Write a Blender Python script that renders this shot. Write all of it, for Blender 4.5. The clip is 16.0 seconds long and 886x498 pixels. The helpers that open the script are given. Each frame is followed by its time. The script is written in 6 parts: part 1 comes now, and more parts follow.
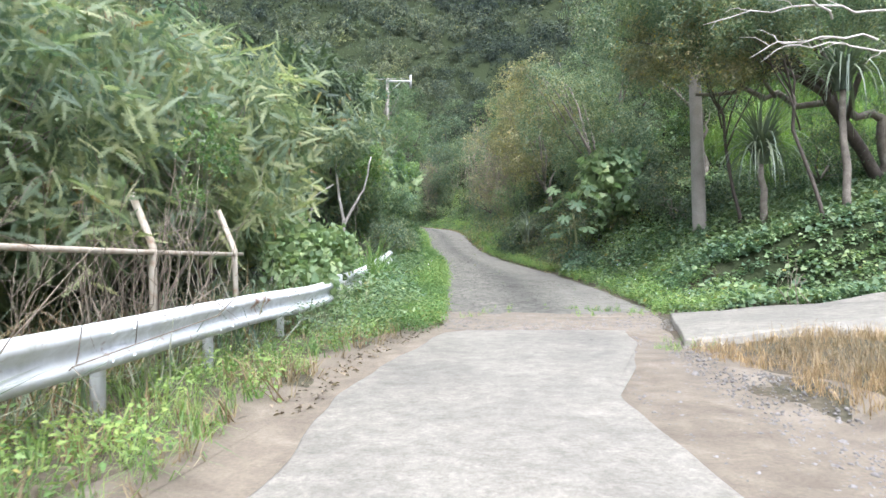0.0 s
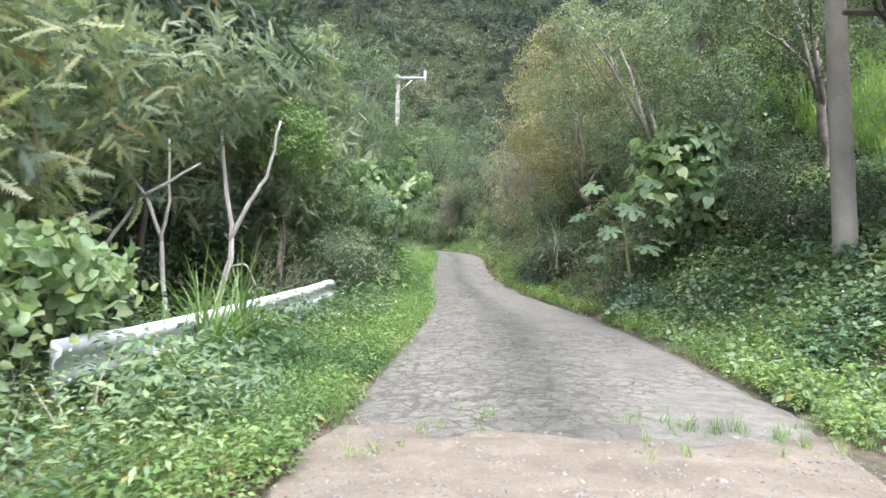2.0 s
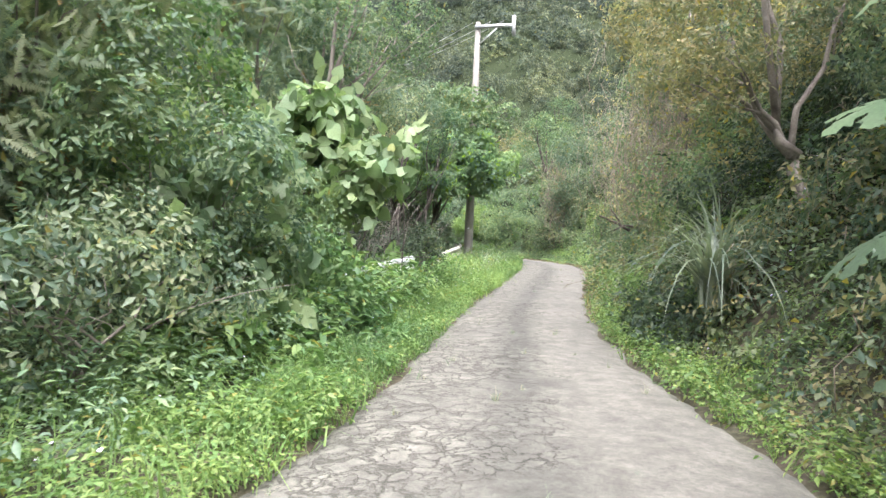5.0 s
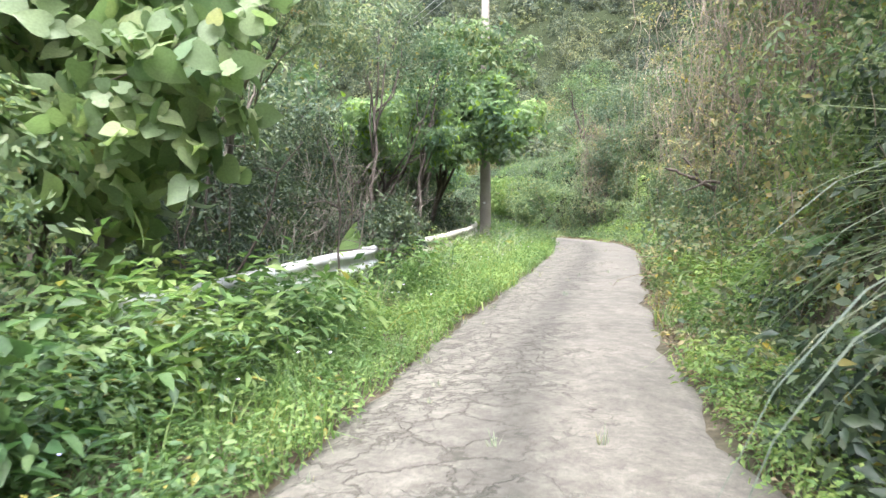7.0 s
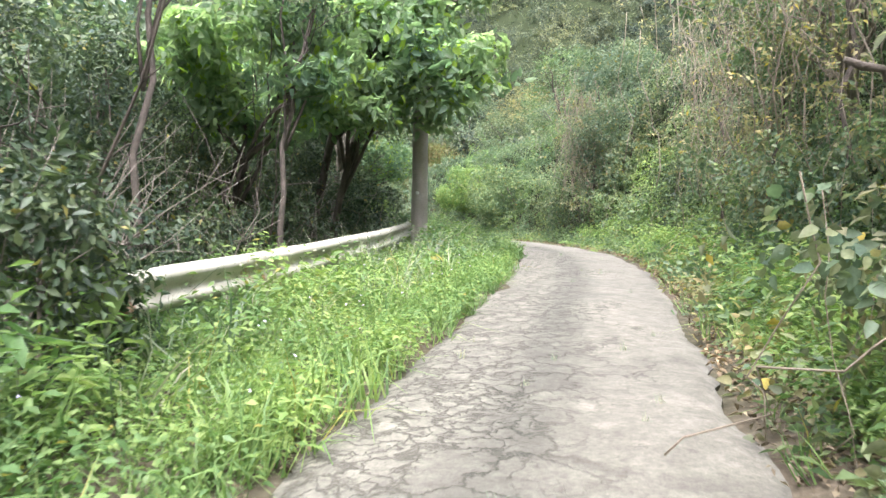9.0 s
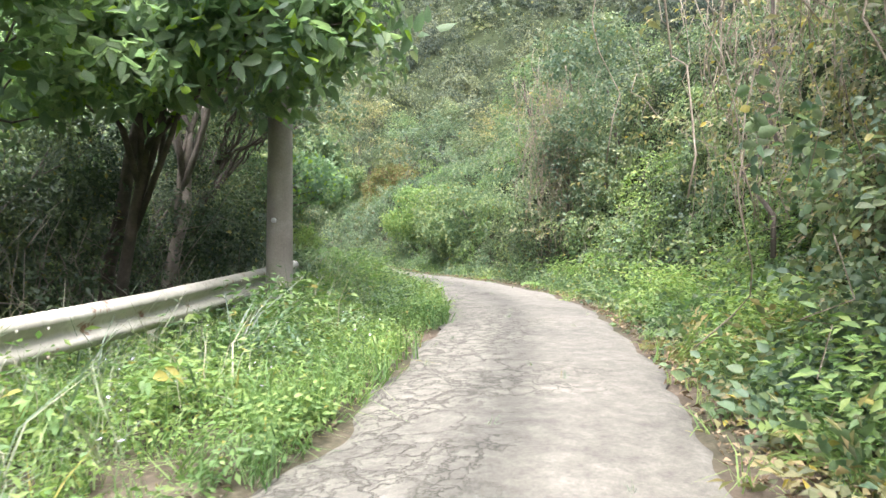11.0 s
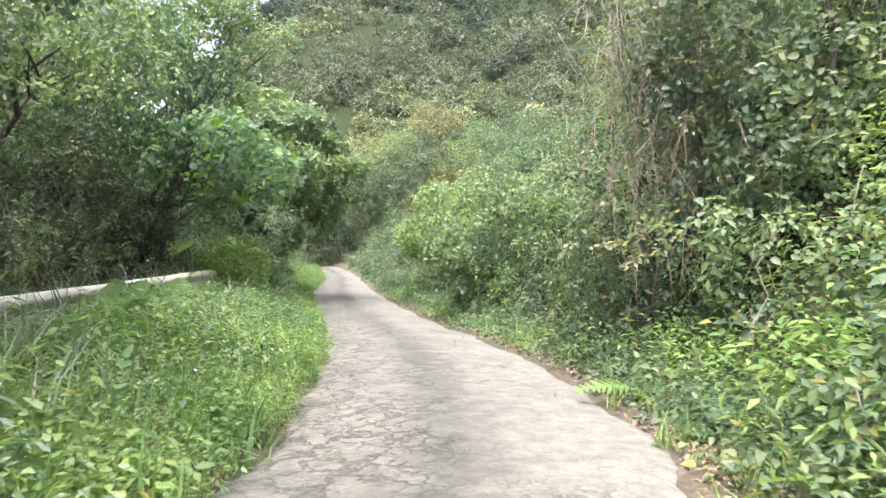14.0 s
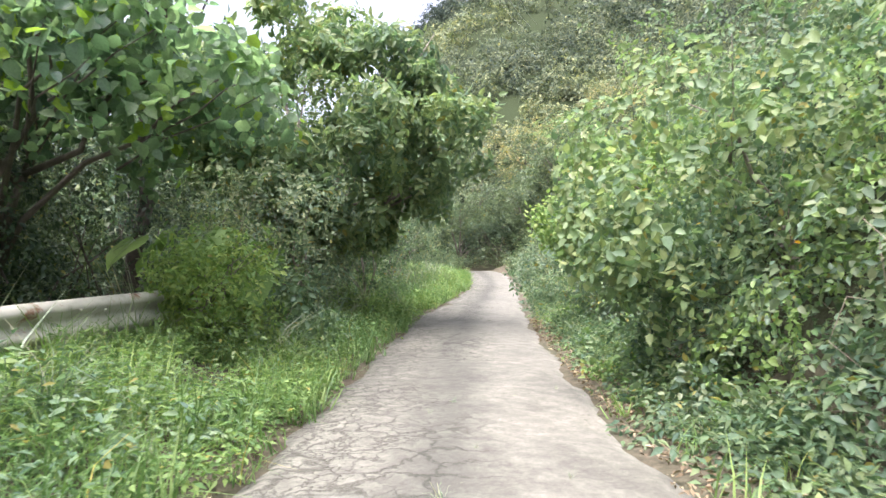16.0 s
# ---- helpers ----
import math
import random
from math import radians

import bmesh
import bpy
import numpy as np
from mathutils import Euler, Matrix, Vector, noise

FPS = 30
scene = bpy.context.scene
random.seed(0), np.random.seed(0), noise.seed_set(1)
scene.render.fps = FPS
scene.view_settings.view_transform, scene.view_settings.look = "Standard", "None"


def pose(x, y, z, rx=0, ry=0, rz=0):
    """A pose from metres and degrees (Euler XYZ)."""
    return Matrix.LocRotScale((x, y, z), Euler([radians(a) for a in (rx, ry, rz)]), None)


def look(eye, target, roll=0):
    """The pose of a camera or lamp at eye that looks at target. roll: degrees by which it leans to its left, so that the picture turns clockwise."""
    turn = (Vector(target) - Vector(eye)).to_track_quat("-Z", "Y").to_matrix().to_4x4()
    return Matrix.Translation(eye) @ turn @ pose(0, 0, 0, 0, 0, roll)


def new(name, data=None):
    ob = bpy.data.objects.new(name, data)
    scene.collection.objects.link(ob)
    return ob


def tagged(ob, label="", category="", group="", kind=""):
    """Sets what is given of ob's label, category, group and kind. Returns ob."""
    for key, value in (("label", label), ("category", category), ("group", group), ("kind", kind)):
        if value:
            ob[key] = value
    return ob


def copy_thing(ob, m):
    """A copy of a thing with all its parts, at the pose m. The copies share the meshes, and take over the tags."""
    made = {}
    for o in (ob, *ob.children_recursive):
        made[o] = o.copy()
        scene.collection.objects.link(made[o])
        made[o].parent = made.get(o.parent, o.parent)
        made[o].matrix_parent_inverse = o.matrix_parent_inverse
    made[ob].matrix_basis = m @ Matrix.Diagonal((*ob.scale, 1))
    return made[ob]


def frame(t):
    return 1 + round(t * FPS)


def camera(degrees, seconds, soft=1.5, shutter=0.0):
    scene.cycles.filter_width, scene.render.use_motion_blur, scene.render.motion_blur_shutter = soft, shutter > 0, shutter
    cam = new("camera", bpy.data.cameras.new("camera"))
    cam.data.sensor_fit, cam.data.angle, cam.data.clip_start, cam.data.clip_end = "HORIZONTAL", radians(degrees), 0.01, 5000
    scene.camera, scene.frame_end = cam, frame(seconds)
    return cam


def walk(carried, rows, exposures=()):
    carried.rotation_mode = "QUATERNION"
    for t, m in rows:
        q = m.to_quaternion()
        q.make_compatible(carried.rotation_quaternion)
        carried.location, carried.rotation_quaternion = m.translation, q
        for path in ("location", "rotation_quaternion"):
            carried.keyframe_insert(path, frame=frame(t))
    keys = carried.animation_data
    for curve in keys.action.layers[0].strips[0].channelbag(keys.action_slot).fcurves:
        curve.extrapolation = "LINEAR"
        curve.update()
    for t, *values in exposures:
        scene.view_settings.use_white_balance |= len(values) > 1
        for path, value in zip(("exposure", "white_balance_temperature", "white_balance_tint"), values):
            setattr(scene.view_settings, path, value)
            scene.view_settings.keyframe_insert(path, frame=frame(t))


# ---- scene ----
cam = camera(65.0, 16.0, shutter=0.12)
METRES, EYE, TILT, LEAN, TURN = 55.0, 1.27, 0.0, 0.0, 0.0
ROWS = [
    (0.0, 0.0, 0.0, 0.0, 0.0, 0.0, 0.0),
    (0.5, 0.0055, 0.0314, 0.0003, 0.99, 0.31, -0.05),
    (1.0, 0.0109, 0.0643, 0.0004, 1.94, 0.79, -0.03),
    (1.5, 0.017, 0.0992, 0.001, 2.64, 1.54, -0.22),
    (2.0, 0.0229, 0.1363, 0.001, 3.36, 2.16, -0.64),
    (2.5, 0.0286, 0.1739, 0.0016, 4.12, 2.2, -0.95),
    (3.0, 0.0333, 0.21, 0.0017, 5.5, 1.85, -1.0),
    (3.5, 0.0361, 0.244, 0.0024, 7.84, 1.91, -1.17),
    (4.0, 0.0377, 0.2753, 0.0043, 10.67, 2.84, -2.39),
    (6.5, 0.0329, 0.4041, 0.0127, 16.57, 1.57, -0.01),
    (7.0, 0.029, 0.4371, 0.0141, 17.15, 1.02, 0.5),
    (7.5, 0.025, 0.4709, 0.0161, 16.83, 1.03, 0.36),
    (8.0, 0.0209, 0.5062, 0.0184, 16.28, 0.8, -0.08),
    (8.5, 0.0173, 0.5415, 0.0205, 15.87, 0.52, -0.29),
    (9.0, 0.0149, 0.5735, 0.0229, 15.47, 0.7, -0.21),
    (11.5, 0.0125, 0.7077, 0.0346, 14.36, 3.6, 0.95),
    (12.0, 0.0111, 0.7349, 0.0365, 14.76, 4.49, 0.9),
    (12.5, 0.0098, 0.7645, 0.0385, 15.53, 5.2, 0.85),
    (13.0, 0.0064, 0.7943, 0.0404, 16.89, 5.46, 0.47),
    (13.5, 0.0024, 0.8254, 0.0423, 19.25, 5.22, -0.03),
    (14.0, -0.0042, 0.8582, 0.044, 22.47, 4.7, -0.29),
    (14.5, -0.0133, 0.8905, 0.0464, 26.35, 4.29, -0.96),
    (15.0, -0.024, 0.9224, 0.0491, 30.53, 4.84, -1.16),
    (15.5, -0.037, 0.9538, 0.0516, 34.61, 5.51, -0.26),
    (16.0, -0.0518, 0.9841, 0.0536, 37.54, 4.77, -0.16),
]
walk(cam, [(t, pose(0, 0, EYE, TILT, LEAN, TURN) @ pose(METRES * x, METRES * y, METRES * z, 90 + pitch, roll, yaw)) for t, x, y, z, yaw, pitch, roll in ROWS], exposures=((0.0, 1.36, 5650, 15), (2.5, 1.6, 5800, 18), (6.5, 2.0, 6000, 19), (9.0, 2.04, 6050, 18), (12.5, 2.06, 6100, 19), (16.0, 2.02, 6080, 20)))

# ---------------------------------------------------------------- light
world = bpy.data.worlds.new("sky")
scene.world = world
world.use_nodes = True
wn = world.node_tree.nodes
sky = wn.new("ShaderNodeTexSky")
sky.sky_type = "NISHITA"
sky.sun_disc = False
sky.sun_elevation, sky.sun_rotation = radians(59), radians(170)
sky.air_density, sky.dust_density, sky.ozone_density = 0.8, 7.0, 1.0
wn["Background"].inputs[1].default_value = 0.15
pale = wn.new("ShaderNodeHueSaturation")
pale.inputs["Saturation"].default_value, pale.inputs["Value"].default_value = 0.4, 1.15
world.node_tree.links.new(sky.outputs[0], pale.inputs["Color"])
world.node_tree.links.new(pale.outputs[0], wn["Background"].inputs[0])

sun = new("sun", bpy.data.lights.new("sun", "SUN"))
sun.data.energy, sun.data.angle, sun.data.color = 2.05, radians(45), (1.0, 0.97, 0.92)
sun.matrix_world = look((19.2 * math.sin(radians(170)), 19.2 * math.cos(radians(170)), 32), (0, 0, 0))

rng = np.random.default_rng(11)


# ---------------------------------------------------------------- materials
def material(name):
    m = bpy.data.materials.new(name)
    m.use_nodes = True
    nt = m.node_tree
    return m, nt, nt.nodes["Principled BSDF"]


def ramp(nt, fac, stops):
    r = nt.nodes.new("ShaderNodeValToRGB")
    while len(r.color_ramp.elements) < len(stops):
        r.color_ramp.elements.new(0.5)
    for e, (p, c) in zip(r.color_ramp.elements, stops):
        e.position, e.color = p, (*c, 1)
    nt.links.new(fac, r.inputs[0])
    return r.outputs[0]


def noise_node(nt, scale, detail=4.0, rough=0.55, distort=0.0, vec=None):
    n = nt.nodes.new("ShaderNodeTexNoise")
    n.inputs["Scale"].default_value, n.inputs["Detail"].default_value = scale, detail
    n.inputs["Roughness"].default_value, n.inputs["Distortion"].default_value = rough, distort
    if vec is None:
        vec = world_coords(nt)
    nt.links.new(vec, n.inputs["Vector"])
    return n


def world_coords(nt):
    g = nt.nodes.new("ShaderNodeNewGeometry")
    return g.outputs["Position"]


def math_node(nt, op, a, b=None, c=None, clamp=False):
    n = nt.nodes.new("ShaderNodeMath")
    n.operation, n.use_clamp = op, clamp
    for i, v in enumerate((a, b, c)):
        if v is None:
            continue
        if isinstance(v, (int, float)):
            n.inputs[i].default_value = v
        else:
            nt.links.new(v, n.inputs[i])
    return n.outputs[0]


def mix(nt, fac, a, b, blend="MIX"):
    n = nt.nodes.new("ShaderNodeMix")
    n.data_type, n.blend_type = "RGBA", blend
    for s, v in ((n.inputs[0], fac), (n.inputs[6], a), (n.inputs[7], b)):
        if isinstance(v, (int, float)):
            s.default_value = v
        elif isinstance(v, tuple):
            s.default_value = (*v, 1)
        else:
            nt.links.new(v, s)
    return n.outputs[2]


def bump(nt, bsdf, height, strength=0.4, distance=0.02):
    b = nt.nodes.new("ShaderNodeBump")
    b.inputs["Strength"].default_value, b.inputs["Distance"].default_value = strength, distance
    nt.links.new(height, b.inputs["Height"])
    nt.links.new(b.outputs[0], bsdf.inputs["Normal"])


def leaf_material(name, cols, rough=0.5, trans=0.35, odd=(0.22, 0.20, 0.06), odd_part=0.015, patches=0.55, crowns=False, green=True):
    """Leaves: every leaf takes its own tone, groups drift in tone, a few are yellowed; light comes through."""
    m, nt, b = material(name)
    g = nt.nodes.new("ShaderNodeNewGeometry")
    cols = cols if not green else [(1.46 * c[0], 1.23 * c[1], 2.6 * c[2] + 0.008) for c in cols]
    n = len(cols)
    c1 = ramp(nt, g.outputs["Random Per Island"], [(i / (n - 1) * (1 - odd_part), c) for i, c in enumerate(cols)])
    big = noise_node(nt, patches, 3.0)
    tone = ramp(nt, big.outputs["Fac"], [(0.3, (0.62, 0.70, 0.72)), (0.7, (1.32, 1.24, 1.05))])
    c2 = mix(nt, 1.0, c1, tone, "MULTIPLY")
    own = nt.nodes.new("ShaderNodeObjectInfo")
    c2 = mix(nt, 1.0, c2, ramp(nt, own.outputs["Random"], [(0.0, (0.80, 0.84, 0.90)), (1.0, (1.2, 1.14, 1.04))]), "MULTIPLY")
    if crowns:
        # Tone per crown, which also holds the light painted on slope and ridge.
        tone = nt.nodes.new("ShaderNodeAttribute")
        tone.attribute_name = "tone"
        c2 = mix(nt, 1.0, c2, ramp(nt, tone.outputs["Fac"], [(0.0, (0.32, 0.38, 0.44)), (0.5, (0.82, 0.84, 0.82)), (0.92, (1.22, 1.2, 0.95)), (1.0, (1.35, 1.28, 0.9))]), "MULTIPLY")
    isodd = math_node(nt, "GREATER_THAN", g.outputs["Random Per Island"], 1 - odd_part)
    c3 = mix(nt, isodd, c2, odd)
    fine = noise_node(nt, 60.0, 2.0)
    c4 = mix(nt, 0.35, c3, ramp(nt, fine.outputs["Fac"], [(0.3, (0.55, 0.55, 0.5)), (0.7, (1.3, 1.3, 1.2))]), "MULTIPLY")
    nt.links.new(c4, b.inputs["Base Color"])
    b.inputs["Roughness"].default_value = rough
    b.inputs["Specular IOR Level"].default_value = 0.3
    t = nt.nodes.new("ShaderNodeBsdfTranslucent")
    nt.links.new(mix(nt, 1.0, c4, (1.2, 1.35, 0.85), "MULTIPLY"), t.inputs["Color"])
    ms = nt.nodes.new("ShaderNodeMixShader")
    ms.inputs[0].default_value = trans
    nt.links.new(b.outputs[0], ms.inputs[1])
    nt.links.new(t.outputs[0], ms.inputs[2])
    nt.links.new(ms.outputs[0], nt.nodes["Material Output"].inputs["Surface"])
    return m


def rough_material(name, stops, scale, fine, rough=0.85, bump_by=0.5, metal=0.0, distort=0.5, dist=0.02):
    m, nt, b = material(name)
    n1 = noise_node(nt, scale, 6.0, 0.6, distort)
    n2 = noise_node(nt, fine, 4.0, 0.65)
    c = ramp(nt, n1.outputs["Fac"], stops)
    c = mix(nt, 0.5, c, ramp(nt, n2.outputs["Fac"], [(0.3, (0.55, 0.55, 0.55)), (0.7, (1.3, 1.3, 1.3))]), "MULTIPLY")
    nt.links.new(c, b.inputs["Base Color"])
    b.inputs["Roughness"].default_value, b.inputs["Metallic"].default_value = rough, metal
    bump(nt, b, n2.outputs["Fac"], bump_by, dist)
    return m


LEAF_FEATHER = leaf_material("leaf_feathery", [(0.074, 0.128, 0.044), (0.112, 0.175, 0.055), (0.155, 0.220, 0.065), (0.205, 0.262, 0.075)], 0.55, 0.45, (0.24, 0.17, 0.07), 0.02)
LEAF_BUSH = leaf_material("leaf_bush", [(0.052, 0.100, 0.034), (0.078, 0.134, 0.042), (0.108, 0.165, 0.050), (0.145, 0.195, 0.058)], 0.46, 0.45)
LEAF_VINE = leaf_material("leaf_vine", [(0.056, 0.112, 0.033), (0.080, 0.146, 0.038), (0.106, 0.175, 0.043), (0.142, 0.205, 0.052)], 0.46, 0.48)
# Dark green leaves; hollows and thickets also use this colour as painted shade.
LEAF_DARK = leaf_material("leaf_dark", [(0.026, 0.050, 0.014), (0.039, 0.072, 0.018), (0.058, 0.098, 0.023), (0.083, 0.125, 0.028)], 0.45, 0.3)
LEAF_WEED = leaf_material("leaf_weed", [(0.070, 0.150, 0.026), (0.100, 0.194, 0.030), (0.130, 0.228, 0.035), (0.164, 0.255, 0.044)], 0.48, 0.42, (0.3, 0.27, 0.08), 0.015)
LEAF_ROUND = leaf_material("leaf_round", [(0.088, 0.165, 0.048), (0.120, 0.205, 0.057), (0.155, 0.240, 0.066)], 0.5, 0.42, (0.22, 0.25, 0.07), 0.006)
LEAF_TARO = leaf_material("leaf_taro", [(0.085, 0.165, 0.022), (0.100, 0.190, 0.026)], 0.7, 0.4, (0.1, 0.15, 0.06), 0.01)
LEAF_CREEPER = leaf_material("leaf_creeper", [(0.062, 0.122, 0.038), (0.084, 0.156, 0.043), (0.110, 0.188, 0.049), (0.140, 0.215, 0.056)], 0.45, 0.35)
LEAF_YELLOW = leaf_material("leaf_yellowing", [(0.085, 0.120, 0.038), (0.125, 0.162, 0.045), (0.170, 0.195, 0.052), (0.230, 0.225, 0.064)], 0.5, 0.45, (0.36, 0.29, 0.06), 0.03)
LEAF_BROAD = leaf_material("leaf_broad", [(0.096, 0.172, 0.056), (0.122, 0.210, 0.065), (0.148, 0.243, 0.073), (0.178, 0.275, 0.083)], 0.4, 0.68, (0.22, 0.32, 0.05), 0.08)
LEAF_PAPAYA = leaf_material("leaf_lobed", [(0.070, 0.135, 0.036), (0.095, 0.165, 0.040), (0.120, 0.190, 0.045)], 0.42, 0.38, (0.28, 0.33, 0.06), 0.1)
LEAF_BLADE = leaf_material("leaf_blade", [(0.070, 0.130, 0.050), (0.100, 0.165, 0.060), (0.140, 0.195, 0.075), (0.190, 0.225, 0.100)], 0.38, 0.35)
LEAF_DRY = leaf_material("leaf_dry", [(0.150, 0.104, 0.064), (0.220, 0.158, 0.100), (0.285, 0.214, 0.138), (0.345, 0.272, 0.182)], 0.75, 0.25, (0.36, 0.3, 0.2), 0.05, green=False)
LEAF_LITTER = leaf_material("leaf_litter", [(0.110, 0.080, 0.056), (0.165, 0.122, 0.086), (0.225, 0.172, 0.122), (0.310, 0.248, 0.182)], 0.75, 0.15, (0.36, 0.3, 0.2), 0.05, green=False)
LEAF_RUSSET = leaf_material("leaf_russet", [(0.090, 0.090, 0.036), (0.125, 0.108, 0.044), (0.160, 0.120, 0.048), (0.085, 0.120, 0.042)], 0.6, 0.35, (0.1, 0.14, 0.04), 0.2, green=False)
LEAF_FAR = leaf_material("leaf_far", [(0.042, 0.070, 0.028), (0.064, 0.098, 0.033), (0.094, 0.130, 0.040), (0.130, 0.165, 0.050)], 0.8, 0.25, (0.2, 0.2, 0.07), 0.01, 0.05, True)
LEAF_FLOWER = leaf_material("petal_white", [(0.75, 0.75, 0.7), (0.8, 0.8, 0.76)], 0.6, 0.3, (0.8, 0.8, 0.75), 0.01)
LEAF_PETAL = leaf_material("petal_yellow", [(0.75, 0.5, 0.02), (0.8, 0.55, 0.03)], 0.6, 0.3, (0.8, 0.5, 0.02), 0.01)

BARK = rough_material("bark_grey", [(0.3, (0.11, 0.095, 0.075)), (0.55, (0.20, 0.175, 0.14)), (0.75, (0.30, 0.28, 0.24))], 5.0, 45.0)
BARK_PALE = rough_material("bark_pale", [(0.3, (0.34, 0.31, 0.27)), (0.55, (0.48, 0.45, 0.40)), (0.75, (0.6, 0.57, 0.52))], 6.0, 50.0)
BARK_DARK = rough_material("bark_dark", [(0.3, (0.045, 0.038, 0.03)), (0.55, (0.085, 0.07, 0.055)), (0.75, (0.13, 0.11, 0.09))], 5.0, 40.0)
TWIG = rough_material("twig_dead", [(0.3, (0.15, 0.122, 0.085)), (0.55, (0.22, 0.185, 0.135)), (0.75, (0.31, 0.275, 0.215))], 3.0, 30.0)
CONCRETE_POLE = rough_material("pole_concrete", [(0.3, (0.225, 0.205, 0.172)), (0.55, (0.30, 0.276, 0.235)), (0.75, (0.38, 0.352, 0.31))], 1.6, 60.0, 0.9, 0.25, dist=0.004)
STEEL = rough_material("steel_grey", [(0.3, (0.35, 0.35, 0.34)), (0.7, (0.55, 0.55, 0.53))], 6.0, 60.0, 0.55, 0.1, 0.5, dist=0.003)
STONE = rough_material("gravel_stone", [(0.3, (0.11, 0.10, 0.088)), (0.55, (0.175, 0.165, 0.147)), (0.75, (0.25, 0.24, 0.22))], 9.0, 90.0, 0.9, 0.3, dist=0.004)
TAG = rough_material("tag_white", [(0.3, (0.7, 0.7, 0.68)), (0.7, (0.8, 0.8, 0.78))], 20.0, 90.0, 0.5, 0.05, dist=0.001)


def paint_material(name, low, high, grime_from, rust_from):
    """White road-barrier paint, chalky, with green-grey grime and rust where it has chipped."""
    m, nt, b = material(name)
    n1, n2, n3 = noise_node(nt, 1.1, 5.0, 0.6, 0.4), noise_node(nt, 9.0, 6.0, 0.7), noise_node(nt, 55.0, 3.0)
    c = ramp(nt, n2.outputs["Fac"], [(0.35, low), (0.6, high)])
    grime = math_node(nt, "MULTIPLY", ramp(nt, n1.outputs["Fac"], [(grime_from, (0, 0, 0)), (grime_from + 0.21, (1, 1, 1))]), ramp(nt, n2.outputs["Fac"], [(0.4, (0.2, 0.2, 0.2)), (0.6, (1, 1, 1))]))
    c = mix(nt, math_node(nt, "MULTIPLY", grime, 0.75), c, (0.22, 0.22, 0.15))
    n4 = noise_node(nt, 2.2, 8.0, 0.72, 0.25)
    rust = ramp(nt, n4.outputs["Fac"], [(rust_from, (0, 0, 0)), (rust_from + 0.055, (1, 1, 1))])
    c = mix(nt, rust, c, ramp(nt, n3.outputs["Fac"], [(0.3, (0.14, 0.065, 0.035)), (0.7, (0.27, 0.14, 0.075))]))
    nt.links.new(c, b.inputs["Base Color"])
    b.inputs["Roughness"].default_value = 0.65
    bump(nt, b, n3.outputs["Fac"], 0.15, 0.003)
    return m


def pipe_material():
    m, nt, b = material("pipe_galvanised_rusty")
    n1, n2 = noise_node(nt, 7.0, 6.0, 0.65), noise_node(nt, 60.0, 3.0)
    c = ramp(nt, n1.outputs["Fac"], [(0.35, (0.42, 0.385, 0.31)), (0.55, (0.37, 0.325, 0.25)), (0.70, (0.26, 0.17, 0.105))])
    nt.links.new(c, b.inputs["Base Color"])
    b.inputs["Roughness"].default_value = 0.7
    bump(nt, b, n2.outputs["Fac"], 0.2, 0.003)
    return m


def ground_material():
    """Damp forest soil with scattered litter."""
    m, nt, b = material("soil")
    n1, n2, n3 = noise_node(nt, 0.7, 5.0), noise_node(nt, 12.0, 6.0, 0.7), noise_node(nt, 90.0, 3.0)
    c = ramp(nt, n2.outputs["Fac"], [(0.3, (0.058, 0.051, 0.039)), (0.52, (0.100, 0.087, 0.065)), (0.72, (0.168, 0.147, 0.112))])
    c = mix(nt, 0.6, c, ramp(nt, n1.outputs["Fac"], [(0.35, (0.6, 0.75, 0.55)), (0.65, (1.15, 1.05, 1.0))]), "MULTIPLY")
    # Plant cover greens the soil, and its dark tone paints in shade between plants.
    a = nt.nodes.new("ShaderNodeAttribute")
    a.attribute_name = "herb_shade"
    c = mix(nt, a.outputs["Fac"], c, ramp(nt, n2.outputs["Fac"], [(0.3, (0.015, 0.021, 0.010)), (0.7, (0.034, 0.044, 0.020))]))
    nt.links.new(c, b.inputs["Base Color"])
    b.inputs["Roughness"].default_value, b.inputs["Specular IOR Level"].default_value = 0.95, 0.05
    bump(nt, b, n2.outputs["Fac"], 0.6, 0.04)
    return m


